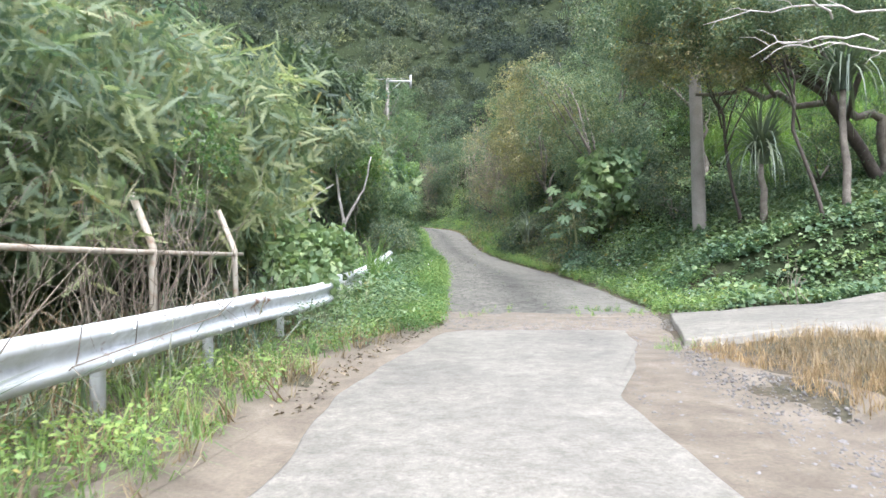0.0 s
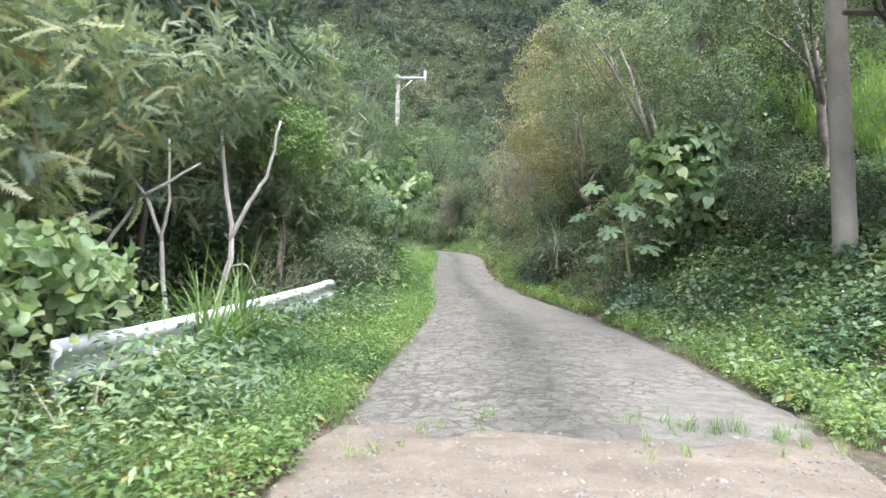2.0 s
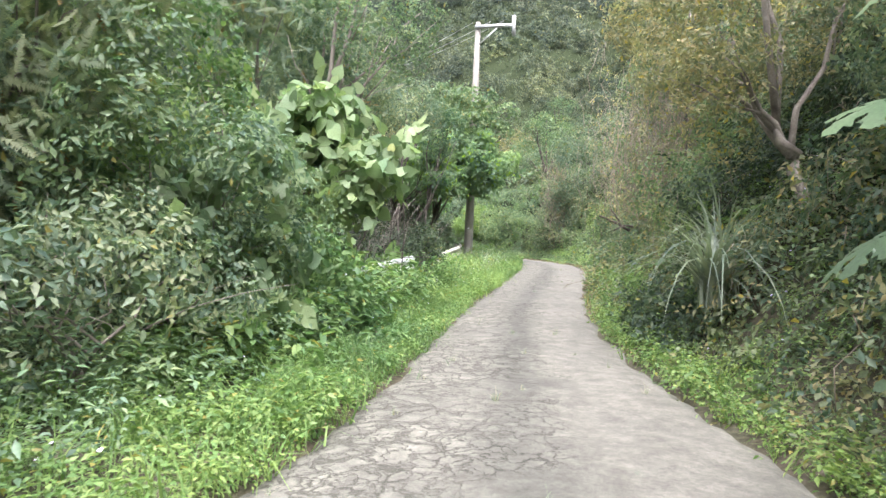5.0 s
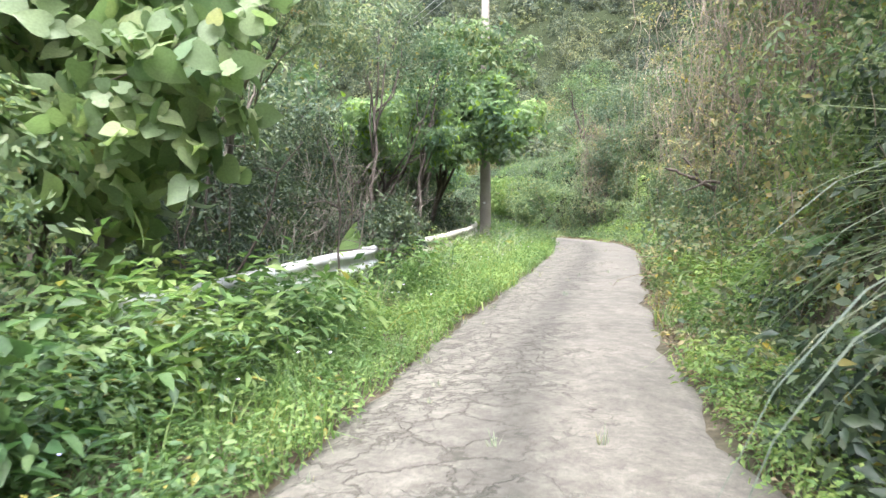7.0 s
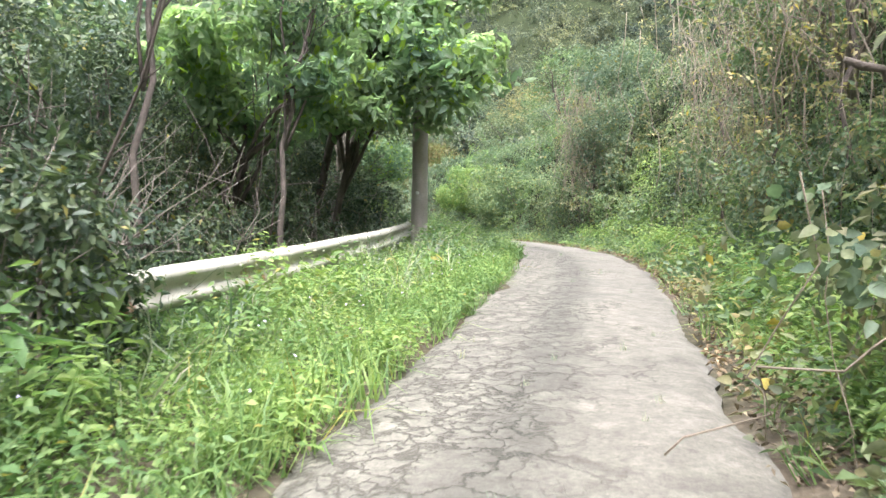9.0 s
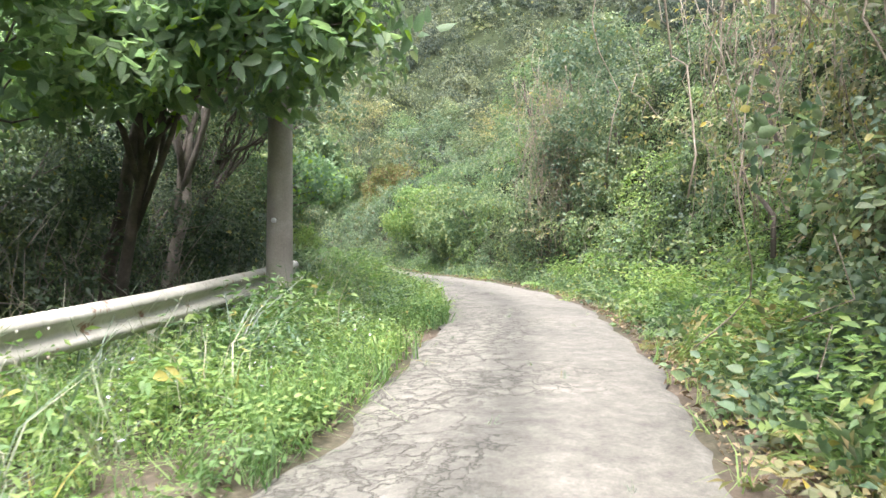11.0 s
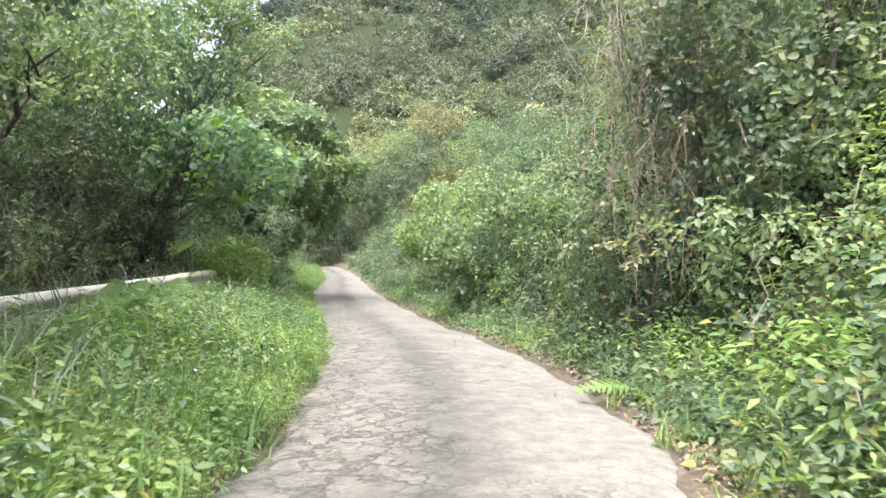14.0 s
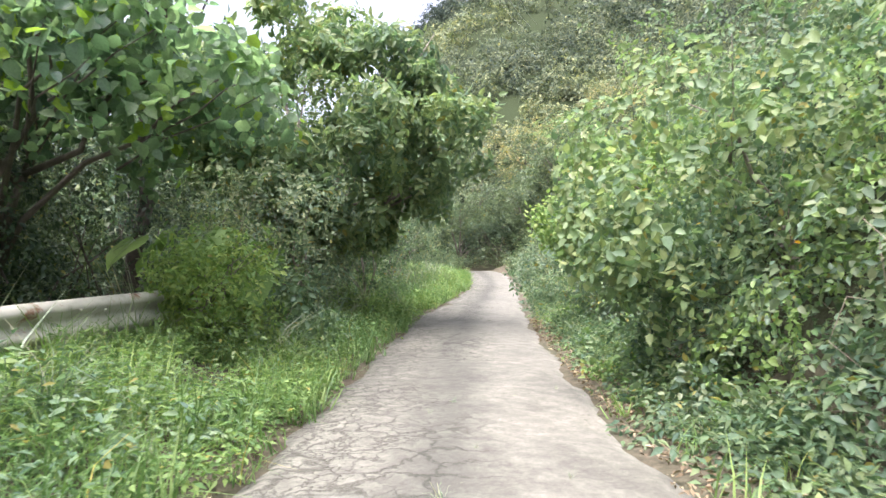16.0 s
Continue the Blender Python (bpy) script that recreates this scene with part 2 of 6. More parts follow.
def road_material(name, low, mid, high, crack_scale, crack_from, strip=True):
    """Old pavement: mottled, crazed with cracks in patches, a dark worn strip along the middle."""
    m, nt, b = material(name)
    pos = world_coords(nt)
    n1, n2, n3 = noise_node(nt, 0.8, 6.0, 0.6, 0.3), noise_node(nt, 6.0, 6.0, 0.65), noise_node(nt, 120.0, 2.0, 0.7)
    c = ramp(nt, n2.outputs["Fac"], [(0.3, low), (0.5, mid), (0.7, high)])
    c = mix(nt, 0.7, c, ramp(nt, n1.outputs["Fac"], [(0.32, (0.68, 0.68, 0.66)), (0.68, (1.2, 1.19, 1.16))]), "MULTIPLY")
    c = mix(nt, 0.45, c, ramp(nt, n3.outputs["Fac"], [(0.3, (0.6, 0.6, 0.6)), (0.7, (1.3, 1.3, 1.3))]), "MULTIPLY")
    grit = noise_node(nt, 28.0, 5.0, 0.75)
    c = mix(nt, 0.6, c, ramp(nt, grit.outputs["Fac"], [(0.36, (0.62, 0.62, 0.6)), (0.64, (1.3, 1.3, 1.28))]), "MULTIPLY")
    warp = noise_node(nt, 3.5, 5.0, 0.65)
    wv = nt.nodes.new("ShaderNodeVectorMath")
    wv.operation = "MULTIPLY_ADD"
    wv.inputs[1].default_value = (0.55, 0.55, 0.0)
    nt.links.new(warp.outputs["Color"], wv.inputs[0])
    nt.links.new(pos, wv.inputs[2])

    def cracks(scale, width):
        v = nt.nodes.new("ShaderNodeTexVoronoi")
        v.feature = "DISTANCE_TO_EDGE"
        v.inputs["Scale"].default_value = scale
        nt.links.new(wv.outputs[0], v.inputs["Vector"])
        wide = math_node(nt, "MULTIPLY_ADD", n2.outputs["Fac"], width, width * 0.2)
        return math_node(nt, "SUBTRACT", 1.0, math_node(nt, "DIVIDE", v.outputs["Distance"], wide, clamp=True), clamp=True)
    side = nt.nodes.new("ShaderNodeAttribute")
    side.attribute_name = "across"
    worn = nt.nodes.new("ShaderNodeAttribute")
    worn.attribute_name = "worn"
    bias = math_node(nt, "MULTIPLY_ADD", side.outputs["Fac"], -0.19, worn.outputs["Fac"])
    patch = ramp(nt, math_node(nt, "ADD", noise_node(nt, 0.45, 4.0, 0.6).outputs["Fac"], bias), [(crack_from + 0.06, (0, 0, 0)), (crack_from + 0.24, (1, 1, 1))])
    patch2 = ramp(nt, math_node(nt, "ADD", noise_node(nt, 0.8, 4.0, 0.6, 0.6).outputs["Fac"], bias), [(crack_from + 0.1, (0, 0, 0)), (crack_from + 0.2, (1, 1, 1))])
    k = math_node(nt, "MAXIMUM", math_node(nt, "MULTIPLY", cracks(crack_scale, 0.075), patch), math_node(nt, "MULTIPLY", cracks(crack_scale * 2.3, 0.10), patch2))
    c = mix(nt, math_node(nt, "MULTIPLY", k, 0.95), c, (0.045, 0.044, 0.03))
    if strip:
        a = nt.nodes.new("ShaderNodeAttribute")
        a.attribute_name = "across"
        off = math_node(nt, "ADD", a.outputs["Fac"], math_node(nt, "MULTIPLY_ADD", n1.outputs["Fac"], 0.5, -0.25))
        s = ramp(nt, math_node(nt, "ABSOLUTE", math_node(nt, "ADD", off, 0.08)), [(0.06, (0.62, 0.63, 0.62)), (0.36, (1, 1, 1))])
        c = mix(nt, 1.0, c, s, "MULTIPLY")
    nt.links.new(c, b.inputs["Base Color"])
    b.inputs["Roughness"].default_value = 0.8
    h = math_node(nt, "SUBTRACT", math_node(nt, "MULTIPLY", n3.outputs["Fac"], 0.25), k)
    bump(nt, b, h, 0.7, 0.015)
    return m


PAINT = paint_material("barrier_paint", (0.46, 0.48, 0.46), (0.66, 0.69, 0.69), 0.45, 0.615)
PAINT_STAINED = paint_material("barrier_paint_stained", (0.40, 0.38, 0.31), (0.62, 0.60, 0.52), 0.34, 0.585)
PIPE, SOIL = pipe_material(), ground_material()
ROAD = road_material("old_pavement", (0.096, 0.092, 0.074), (0.138, 0.132, 0.108), (0.192, 0.184, 0.153), 2.6, 0.385)
SLAB = road_material("pale_concrete", (0.148, 0.138, 0.112), (0.196, 0.184, 0.152), (0.245, 0.231, 0.194), 0.5, 0.62, False)
DIRT = rough_material("sandy_dirt", [(0.3, (0.108, 0.089, 0.062)), (0.55, (0.162, 0.136, 0.096)), (0.75, (0.222, 0.192, 0.144))], 2.5, 40.0, 0.95, 0.5)


# ---------------------------------------------------------------- mesh makers
def mesh_of(name, V, F, mat, smooth=False):
    V, F = np.asarray(V, np.float32), np.asarray(F, np.int32)
    me = bpy.data.meshes.new(name)
    n, k = F.shape
    me.vertices.add(len(V))
    me.vertices.foreach_set("co", V.ravel())
    me.loops.add(n * k)
    me.loops.foreach_set("vertex_index", F.ravel())
    me.polygons.add(n)
    me.polygons.foreach_set("loop_start", np.arange(0, n * k, k, dtype=np.int32))
    if smooth:
        me.polygons.foreach_set("use_smooth", np.ones(n, bool))
    me.update(calc_edges=True)
    me.materials.append(mat)
    return me


def join(*geos):
    """Several (V, F) with faces of one kind as one."""
    Vs, Fs, o = [], [], 0
    for V, F in geos:
        Vs.append(np.asarray(V, float))
        Fs.append(np.asarray(F, int) + o)
        o += len(V)
    return np.concatenate(Vs), np.concatenate(Fs)


def part(name, geo, mat, parent=None, label="", smooth=False):
    ob = new(name, mesh_of(name, geo[0], geo[1], mat, smooth))
    if parent is not None:
        ob.parent = parent
    if label:
        ob["label"] = label
    return ob


def unit(v):
    return v / np.maximum(np.linalg.norm(v, axis=-1, keepdims=True), 1e-9)


def frames(d, up=(0, 0, 1)):
    """Turns whose x axis is d and whose z axis is as near to up as it can be."""
    x = unit(np.asarray(d, float))
    u = np.broadcast_to(np.asarray(up, float), x.shape)
    y = np.cross(u, x)
    bad = np.linalg.norm(y, axis=1) < 1e-3
    y[bad] = (0, 1, 0)
    y = unit(y)
    z = np.cross(x, y)
    return np.stack([x, y, z], axis=2)


def scatter(geo, pos, R, scale):
    """Copies of geo merged into one geometry."""
    V, F = geo
    n = len(pos)
    P = np.einsum("nij,kj->nki", R, V) * np.asarray(scale)[:, None, None] + np.asarray(pos)[:, None, :]
    G = F[None] + (np.arange(n) * len(V))[:, None, None]
    return P.reshape(-1, 3), G.reshape(-1, F.shape[1])


def tube(path, radii, sides=7):
    """A tapering round tube along a path, in triangles."""
    path, radii = np.asarray(path, float), np.broadcast_to(np.asarray(radii, float), (len(path),))
    d = unit(np.gradient(path, axis=0))
    up = np.array((0.0, 0, 1)) if abs(d[0][2]) < 0.9 else np.array((1.0, 0, 0))
    a = unit(np.cross(d, up))
    b = np.cross(d, a)
    th = np.linspace(0, 2 * np.pi, sides, endpoint=False)
    V = path[:, None] + radii[:, None, None] * (np.cos(th)[None, :, None] * a[:, None] + np.sin(th)[None, :, None] * b[:, None])
    V = V.reshape(-1, 3)
    F = []
    for i in range(len(path) - 1):
        for j in range(sides):
            p, q = i * sides + j, i * sides + (j + 1) % sides
            F += [(p, p + sides, q), (q, p + sides, q + sides)]
    n = len(V)
    V = np.vstack([V, path[0], path[-1]])
    last = (len(path) - 1) * sides
    for j in range(sides):
        F += [(n, j, (j + 1) % sides), (n + 1, last + (j + 1) % sides, last + j)]
    return V, np.array(F)


def box(x0, x1, y0, y1, z0, z1, bevel=0.0):
    bm = bmesh.new()
    bmesh.ops.create_cube(bm, size=1)
    for v in bm.verts:
        v.co = ((x0 + x1) / 2 + v.co.x * (x1 - x0), (y0 + y1) / 2 + v.co.y * (y1 - y0), (z0 + z1) / 2 + v.co.z * (z1 - z0))
    if bevel:
        bmesh.ops.bevel(bm, geom=bm.edges[:], offset=bevel, segments=2, affect="EDGES")
    bmesh.ops.triangulate(bm, faces=bm.faces[:])
    bm.verts.ensure_lookup_table()
    geo = (np.array([v.co[:] for v in bm.verts]), np.array([[v.index for v in f.verts] for f in bm.faces]))
    bm.free()
    return geo


def bent(a, b, sag=0.0, n=6, wob=0.0):
    """A curved line from a to b, bowed upwards by sag and unsteady by wob."""
    t = np.linspace(0, 1, n)[:, None]
    p = np.asarray(a, float) * (1 - t) + np.asarray(b, float) * t
    p[:, 2] += sag * (4 * t * (1 - t))[:, 0]
    if wob:
        p[1:-1] += rng.normal(0, wob, (n - 2, 3))
    return p


# ---------------------------------------------------------------- leaves and sprigs, all in triangles, growing along +x
def leaf(L, W, fold=0.18, droop=0.15):
    """A pointed oval leaf, folded on its midrib."""
    V = np.array([(0, 0, 0), (0.42 * L, 0.5 * W, fold * W), (L, 0, -droop * L), (0.42 * L, -0.5 * W, fold * W), (0.45 * L, 0, 0.0)])
    return V, np.array([(0, 4, 1), (1, 4, 2), (0, 3, 4), (3, 2, 4)])


def small_leaf(L, W, fold=0.2, droop=0.1):
    V = np.array([(0, 0, 0), (0.42 * L, 0.5 * W, fold * W), (L, 0, -droop * L), (0.42 * L, -0.5 * W, fold * W)])
    return V, np.array([(0, 2, 1), (0, 3, 2)])


def oval_leaf(L, W, fold=0.2, droop=0.12):
    """A leaf with a rounded base and a drawn-out tip, folded on its midrib."""
    V = np.array([(0, 0, 0), (0.2 * L, 0.45 * W, fold * W), (0.58 * L, 0.42 * W, fold * W * 0.8 - droop * 0.3 * L), (L, 0, -droop * L), (0.58 * L, -0.42 * W, fold * W * 0.8 - droop * 0.3 * L), (0.2 * L, -0.45 * W, fold * W)])
    return V, np.array([(0, 2, 1), (0, 3, 2), (0, 4, 3), (0, 5, 4)])


def heart_leaf(L, W, droop=0.28):
    """A large rounded heart-shaped leaf, its sides bent up from the midrib, its tip drooping."""
    out = [(-0.10, 0.16), (-0.13, 0.34), (-0.02, 0.48), (0.16, 0.54), (0.36, 0.50), (0.56, 0.38), (0.74, 0.22), (0.88, 0.09)]
    V = [(0, 0, 0)] + [(t * L, 0, -droop * L * t * t - 0.02 * L) for t in (0.28, 0.55, 0.8)] + [(L, 0, -droop * L * 1.15)]
    F = []
    for s in (1, -1):
        o = len(V)
        for k, (x, y) in enumerate(out):
            V.append((x * L, s * y * W, 0.10 * W * min(1, y * 2.2) - droop * L * max(0, x) ** 2 - 0.10 * W * y * y * 4 + 0.012 * L * (k % 2)))
        mids = [0, 0, 1, 1, 2, 2, 3, 3]
        for k in range(8):
            nxt = o + k + 1 if k < 7 else 4
            F.append((mids[k], o + k, nxt)[::s])
            if k < 7 and mids[k + 1] != mids[k]:
                F.append((mids[k], nxt, mids[k + 1])[::s])
        F.append((3, o + 7, 4)[::s])
    F = [f for f in dict.fromkeys(tuple(f) for f in F) if len(set(f)) == 3]
    return np.array(V), np.array(F)


def lobed_leaf(R):
    """A papaya leaf: seven broad lobes, each cut again into side lobes."""
    V, F = [(0, 0, 0)], []
    k = 7
    for i in range(k):
        a = radians(-140 + 280 * i / (k - 1))
        r = R * (1.0 - 0.30 * abs(i - 3) / 3)
        pts = [(0.40, -0.40), (0.55, -0.26), (0.74, -0.40), (0.74, -0.20), (0.90, -0.22), (1.0, 0.0), (0.90, 0.22), (0.74, 0.20), (0.74, 0.40), (0.55, 0.26), (0.40, 0.40)]
        o = len(V)
        for q, b in pts:
            V.append((q * r * math.cos(a + b), q * r * math.sin(a + b), -0.22 * (q * r) ** 2 / R - 0.03 * R * abs(b) / 0.4 + 0.02 * R))
        V.append((0.62 * r * math.cos(a), 0.62 * r * math.sin(a), -0.05 * R))
        c = o + len(pts)
        F += [(0, o, o + 1), (0, o + 1, c), (0, c, o + 9), (0, o + 9, o + 10)]
        for j in range(1, 9):
            F.append((c, o + j, o + j + 1))
    return np.array(V), np.array(F)


def sprig(n, reach, L, W, seed, kind=small_leaf, fan=1.0, droop=0.2, hang=0.25):
    """A twig with n leaves set along it, alternately left and right, and a leaf at its tip."""
    r = np.random.default_rng(seed)
    t = np.linspace(0.12, 1, n)
    pos = np.stack([t * reach, r.normal(0, 0.06 * reach, n), -droop * reach * t ** 2 + r.normal(0, 0.05 * reach, n)], 1)
    side = np.where(np.arange(n) % 2, 1, -1) * r.uniform(0.5, 1.4, n) * fan
    d = np.stack([np.cos(side), np.sin(side), r.normal(-hang, 0.35, n)], 1)
    d[-1] = (1, 0, -0.3)
    up = np.stack([r.normal(0, 0.45, n), r.normal(0, 0.45, n), np.ones(n)], 1)
    return scatter(kind(L, W), pos, frames(d, up), r.uniform(0.65, 1.2, n))


def frond(pairs, reach, pinna, seed, droop=0.25):
    """A feathery frond: narrow pinnae in pairs, joined along their rib."""
    r = np.random.default_rng(seed)
    xs = reach * np.arange(pairs + 1) / pairs
    V = [(x, 0, -droop * reach * (x / reach) ** 2) for x in xs]
    F = []
    for i in range(pairs):
        t = (i + 0.7) / pairs
        L = pinna * (0.65 + 0.7 * math.sin(math.pi * min(t + 0.1, 1)))
        for s in (1, -1):
            a = radians(58 + r.normal(0, 7))
            o = len(V)
            V.append((xs[i] + math.cos(a) * L, s * math.sin(a) * L, V[i][2] - 0.22 * L + r.normal(0, 0.08) * L))
            F.append((i, o, i + 1)[::s])
    return np.array(V), np.array(F)


def feather_sprig(seed, pairs=16, pinna=0.036):
    r = np.random.default_rng(seed)
    n = 6
    pos = np.stack([np.linspace(0.0, 0.42, n), r.normal(0, 0.02, n), r.normal(0, 0.02, n)], 1)
    a = np.where(np.arange(n) % 2, 1, -1) * r.uniform(0.3, 1.3, n)
    d = np.stack([np.cos(a), np.sin(a), r.normal(0.1, 0.3, n)], 1)
    return scatter(frond(pairs, 0.25, pinna, seed), pos, frames(d, np.stack([r.normal(0, 0.4, n), r.normal(0, 0.4, n), np.ones(n)], 1)), r.uniform(0.7, 1.2, n))


def blade(L, w, lean, n=4):
    """A grass blade that rises and arches over along +x."""
    V, F = [], []
    for i in range(n + 1):
        t = i / n
        a = lean * t
        x, z = L * t * math.sin(a * 0.9), L * t * math.cos(a * 0.9)
        hw = w * 0.5 * (1 - t ** 1.6) + 0.0006
        V += [(x, -hw, z + 0.15 * hw), (x, hw, z + 0.15 * hw)]
        if i:
            o = 2 * i
            F += [(o - 2, o, o - 1), (o - 1, o, o + 1)]
    return np.array(V), np.array(F)


def tuft(n, L, w, seed, lean=(0.2, 1.5), spread=0.06):
    """A tuft of grass blades, standing on the origin."""
    r = np.random.default_rng(seed)
    geos = []
    for i in range(n):
        V, F = blade(L * r.uniform(0.5, 1.1), w * r.uniform(0.7, 1.2), r.uniform(*lean), 2)
        a = r.uniform(0, 2 * np.pi)
        c, s = math.cos(a), math.sin(a)
        V = V @ np.array([(c, s, 0), (-s, c, 0), (0, 0, 1)])
        V[:, :2] += r.normal(0, spread, 2)
        geos.append((V, F))
    return join(*geos)


def weed(n, height, L, W, seed, kind=small_leaf):
    """A low leafy weed on the origin: whorls of leaves up a few short stems."""
    r = np.random.default_rng(seed)
    t = r.uniform(0.15, 1, n) ** 0.8
    a = r.uniform(0, 2 * np.pi, n)
    rad = height * r.uniform(0.05, 0.5, n)
    pos = np.stack([rad * np.cos(a), rad * np.sin(a), t * height], 1)
    d = np.stack([np.cos(a), np.sin(a), r.normal(-0.1, 0.35, n)], 1)
    up = np.stack([r.normal(0, 0.35, n), r.normal(0, 0.35, n), np.ones(n)], 1)
    return scatter(kind(L, W), pos, frames(d, up), r.uniform(0.6, 1.2, n))


# ---------------------------------------------------------------- the plan of the road
LEFT_Y = [-30, 0, 4, 6.6, 8.8, 10.3, 13.2, 16.5, 20, 23, 27.5, 31, 37, 42, 47, 49, 52, 53.6, 55.3, 58.3, 61, 66.4, 71, 76.0, 80.6, 84, 88, 92]
LEFT_X = [-1.2, -1.15, -1.1, -0.95, -0.7, -0.1, 0.0, 0.0, 0.08, 0.05, -0.3, -0.62, -0.85, -1.1, -1.65, -2.15, -3.4, -4.3, -5.3, -7.35, -9.3, -12.9, -15.5, -18.3, -21.6, -24.4, -27.8, -32.0]
RIGHT_Y = [-30, 0, 6, 10, 12.8, 15, 17.7, 21, 23.4, 25.5, 27.5, 31, 34, 38, 40.5, 44, 47, 50, 52, 54.3, 56.2, 59, 61, 64.5, 67.4, 71.8, 77, 80.6, 84, 88, 92]
RIGHT_X = [1.7, 1.7, 2.0, 3.1, 4.1, 4.15, 4.0, 3.65, 3.1, 2.5, 2.1, 1.62, 1.42, 1.32, 1.3, 1.05, 0.6, 0.0, -0.65, -1.75, -2.95, -4.95, -6.35, -8.85, -10.75, -13.6, -16.9, -19.3, -21.9, -25.0, -29.0]
RISE_Y = [-33, 0, 8, 13.2, 17.6, 22, 27.5, 34.9, 41.8, 47.3, 50.6, 55, 59.4, 66, 70, 74, 79.3, 86, 92, 132]
RISE_Z = [0, 0, 0, 0.03, 0.24, 0.5, 0.93, 1.56, 2.12, 2.55, 2.72, 3.06, 3.36, 3.95, 4.3, 4.7, 5.35, 6.2, 6.7, 6.9]


def smooth_interp(v, xs, ys):
    """Piecewise line, rounded at its corners."""
    return (np.interp(v - 1.2, xs, ys) + np.interp(v - 0.4, xs, ys) + np.interp(v + 0.4, xs, ys) + np.interp(v + 1.2, xs, ys)) / 4


SY = np.arange(-30, 86.5, 0.25)
SL, SR = smooth_interp(SY, LEFT_Y, LEFT_X), smooth_interp(SY, RIGHT_Y, RIGHT_X)
SZ = smooth_interp(SY, RISE_Y, RISE_Z)
SC = np.stack([(SL + SR) / 2, SY], 1)
ST = unit(np.gradient(SC, axis=0))
SN = np.stack([ST[:, 1], -ST[:, 0]], 1)              # to the right of travel
SW = (SR - SL) / 2 * np.abs(SN[:, 0])                # half width across the road


def nearest(x, y):
    """The station beside a place, and how far to the right of the middle line it lies."""
    x, y = np.atleast_1d(np.asarray(x, float)), np.atleast_1d(np.asarray(y, float))
    idx = np.empty(len(x), int)
    for a in range(0, len(x), 4000):
        d2 = (x[a:a + 4000, None] - SC[None, :, 0]) ** 2 + (y[a:a + 4000, None] - SC[None, :, 1]) ** 2
        idx[a:a + 4000] = d2.argmin(1)
    dx, dy = x - SC[idx, 0], y - SC[idx, 1]
    side = dx * SN[idx, 0] + dy * SN[idx, 1]
    return idx, np.sign(side + 1e-9) * np.hypot(dx, dy)


def hills(x, y):
    """Wooded hills ahead and to the right; a lower shoulder to the left."""
    dx, dy = x + 5, y - 58
    r, az = np.hypot(dx, dy), np.degrees(np.arctan2(dx, dy))
    t = np.clip((r - 26) / 170, 0, 1)
    k = np.interp(az, [-180, -125, -75, -52, -46, -40, -34, -15, 20, 90, 120, 180], [0.0, 0.05, 0.22, 0.36, 0.6, 0.98, 1.12, 1.2, 1.2, 0.8, 0.3, 0.0])
    return 2 + 86 * k * (t * 0.8 + 0.2 * t * t * (3 - 2 * t)) + 1.5 * np.sin(x * 0.09 + y * 0.05) * np.clip(r / 60 - 0.4, 0, 1)


def ground(x, y):
    """Height of the ground."""
    x, y = np.atleast_1d(np.asarray(x, float)), np.atleast_1d(np.asarray(y, float))
    i, d = nearest(x, y)
    s, w, z0 = SY[i], SW[i], SZ[i]
    e = d - w
    b0 = np.interp(s, [-30, 12.8, 15.5, 20, 24, 27, 31, 34, 44, 48, 52, 60, 84], [9, 9, 0.8, 0.6, 0.7, 0.9, 1.0, 1.6, 2.0, 1.7, 1.3, 1.2, 1.0])
    k = np.interp(s, [-30, 12.8, 15.5, 20, 25, 30, 84], [0.1, 0.1, 0.5, 0.6, 1.3, 1.9, 1.7])
    top = np.interp(s, [-30, 12, 20, 26, 32, 44, 52, 60, 84], [1.0, 1.0, 2.0, 4.5, 6.5, 7.0, 5.6, 4.2, 2.4])
    er = np.maximum(e, 0)
    right = 0.07 * np.minimum(er, b0) + np.minimum(np.maximum(er - b0, 0) * k, top) + 0.3 * np.maximum(er - b0 - top / k, 0)
    el = np.maximum(-d - w, 0)
    left = np.interp(s, [-30, 46, 52, 84], [0.04, 0.04, 0.17, 0.17]) * np.minimum(el, 2.5) - np.minimum(np.maximum(el - 3.0, 0) * 0.45, 3.5)
    z = z0 + np.where(d > 0, right, left)
    z = z + np.clip(np.abs(d) - w - 0.4, 0, 1) * 0.10 * np.sin(1.9 * x + 0.7 * y) * np.sin(1.3 * y - 0.6 * x)
    far = np.clip((np.abs(d) - 14) / 22, 0, 1)
    far = far * far * (3 - 2 * far)
    h = hills(x, y)
    return z * (1 - far) + h * far


def at(s, d):
    """Places by station (the y of the middle line) and metres right of the road's edge (minus: left of its left edge)."""
    s, d = np.atleast_1d(np.asarray(s, float)), np.atleast_1d(np.asarray(d, float))
    cx, cy = np.interp(s, SY, SC[:, 0]), np.interp(s, SY, SC[:, 1])
    nx, ny, w = np.interp(s, SY, SN[:, 0]), np.interp(s, SY, SN[:, 1]), np.interp(s, SY, SW)
    o = np.where(d >= 0, w + d, -w + d)
    return cx + nx * o, cy + ny * o


def on_ground(x, y, lift=0.0):
    return np.stack([np.atleast_1d(x), np.atleast_1d(y), ground(x, y) + lift], 1)


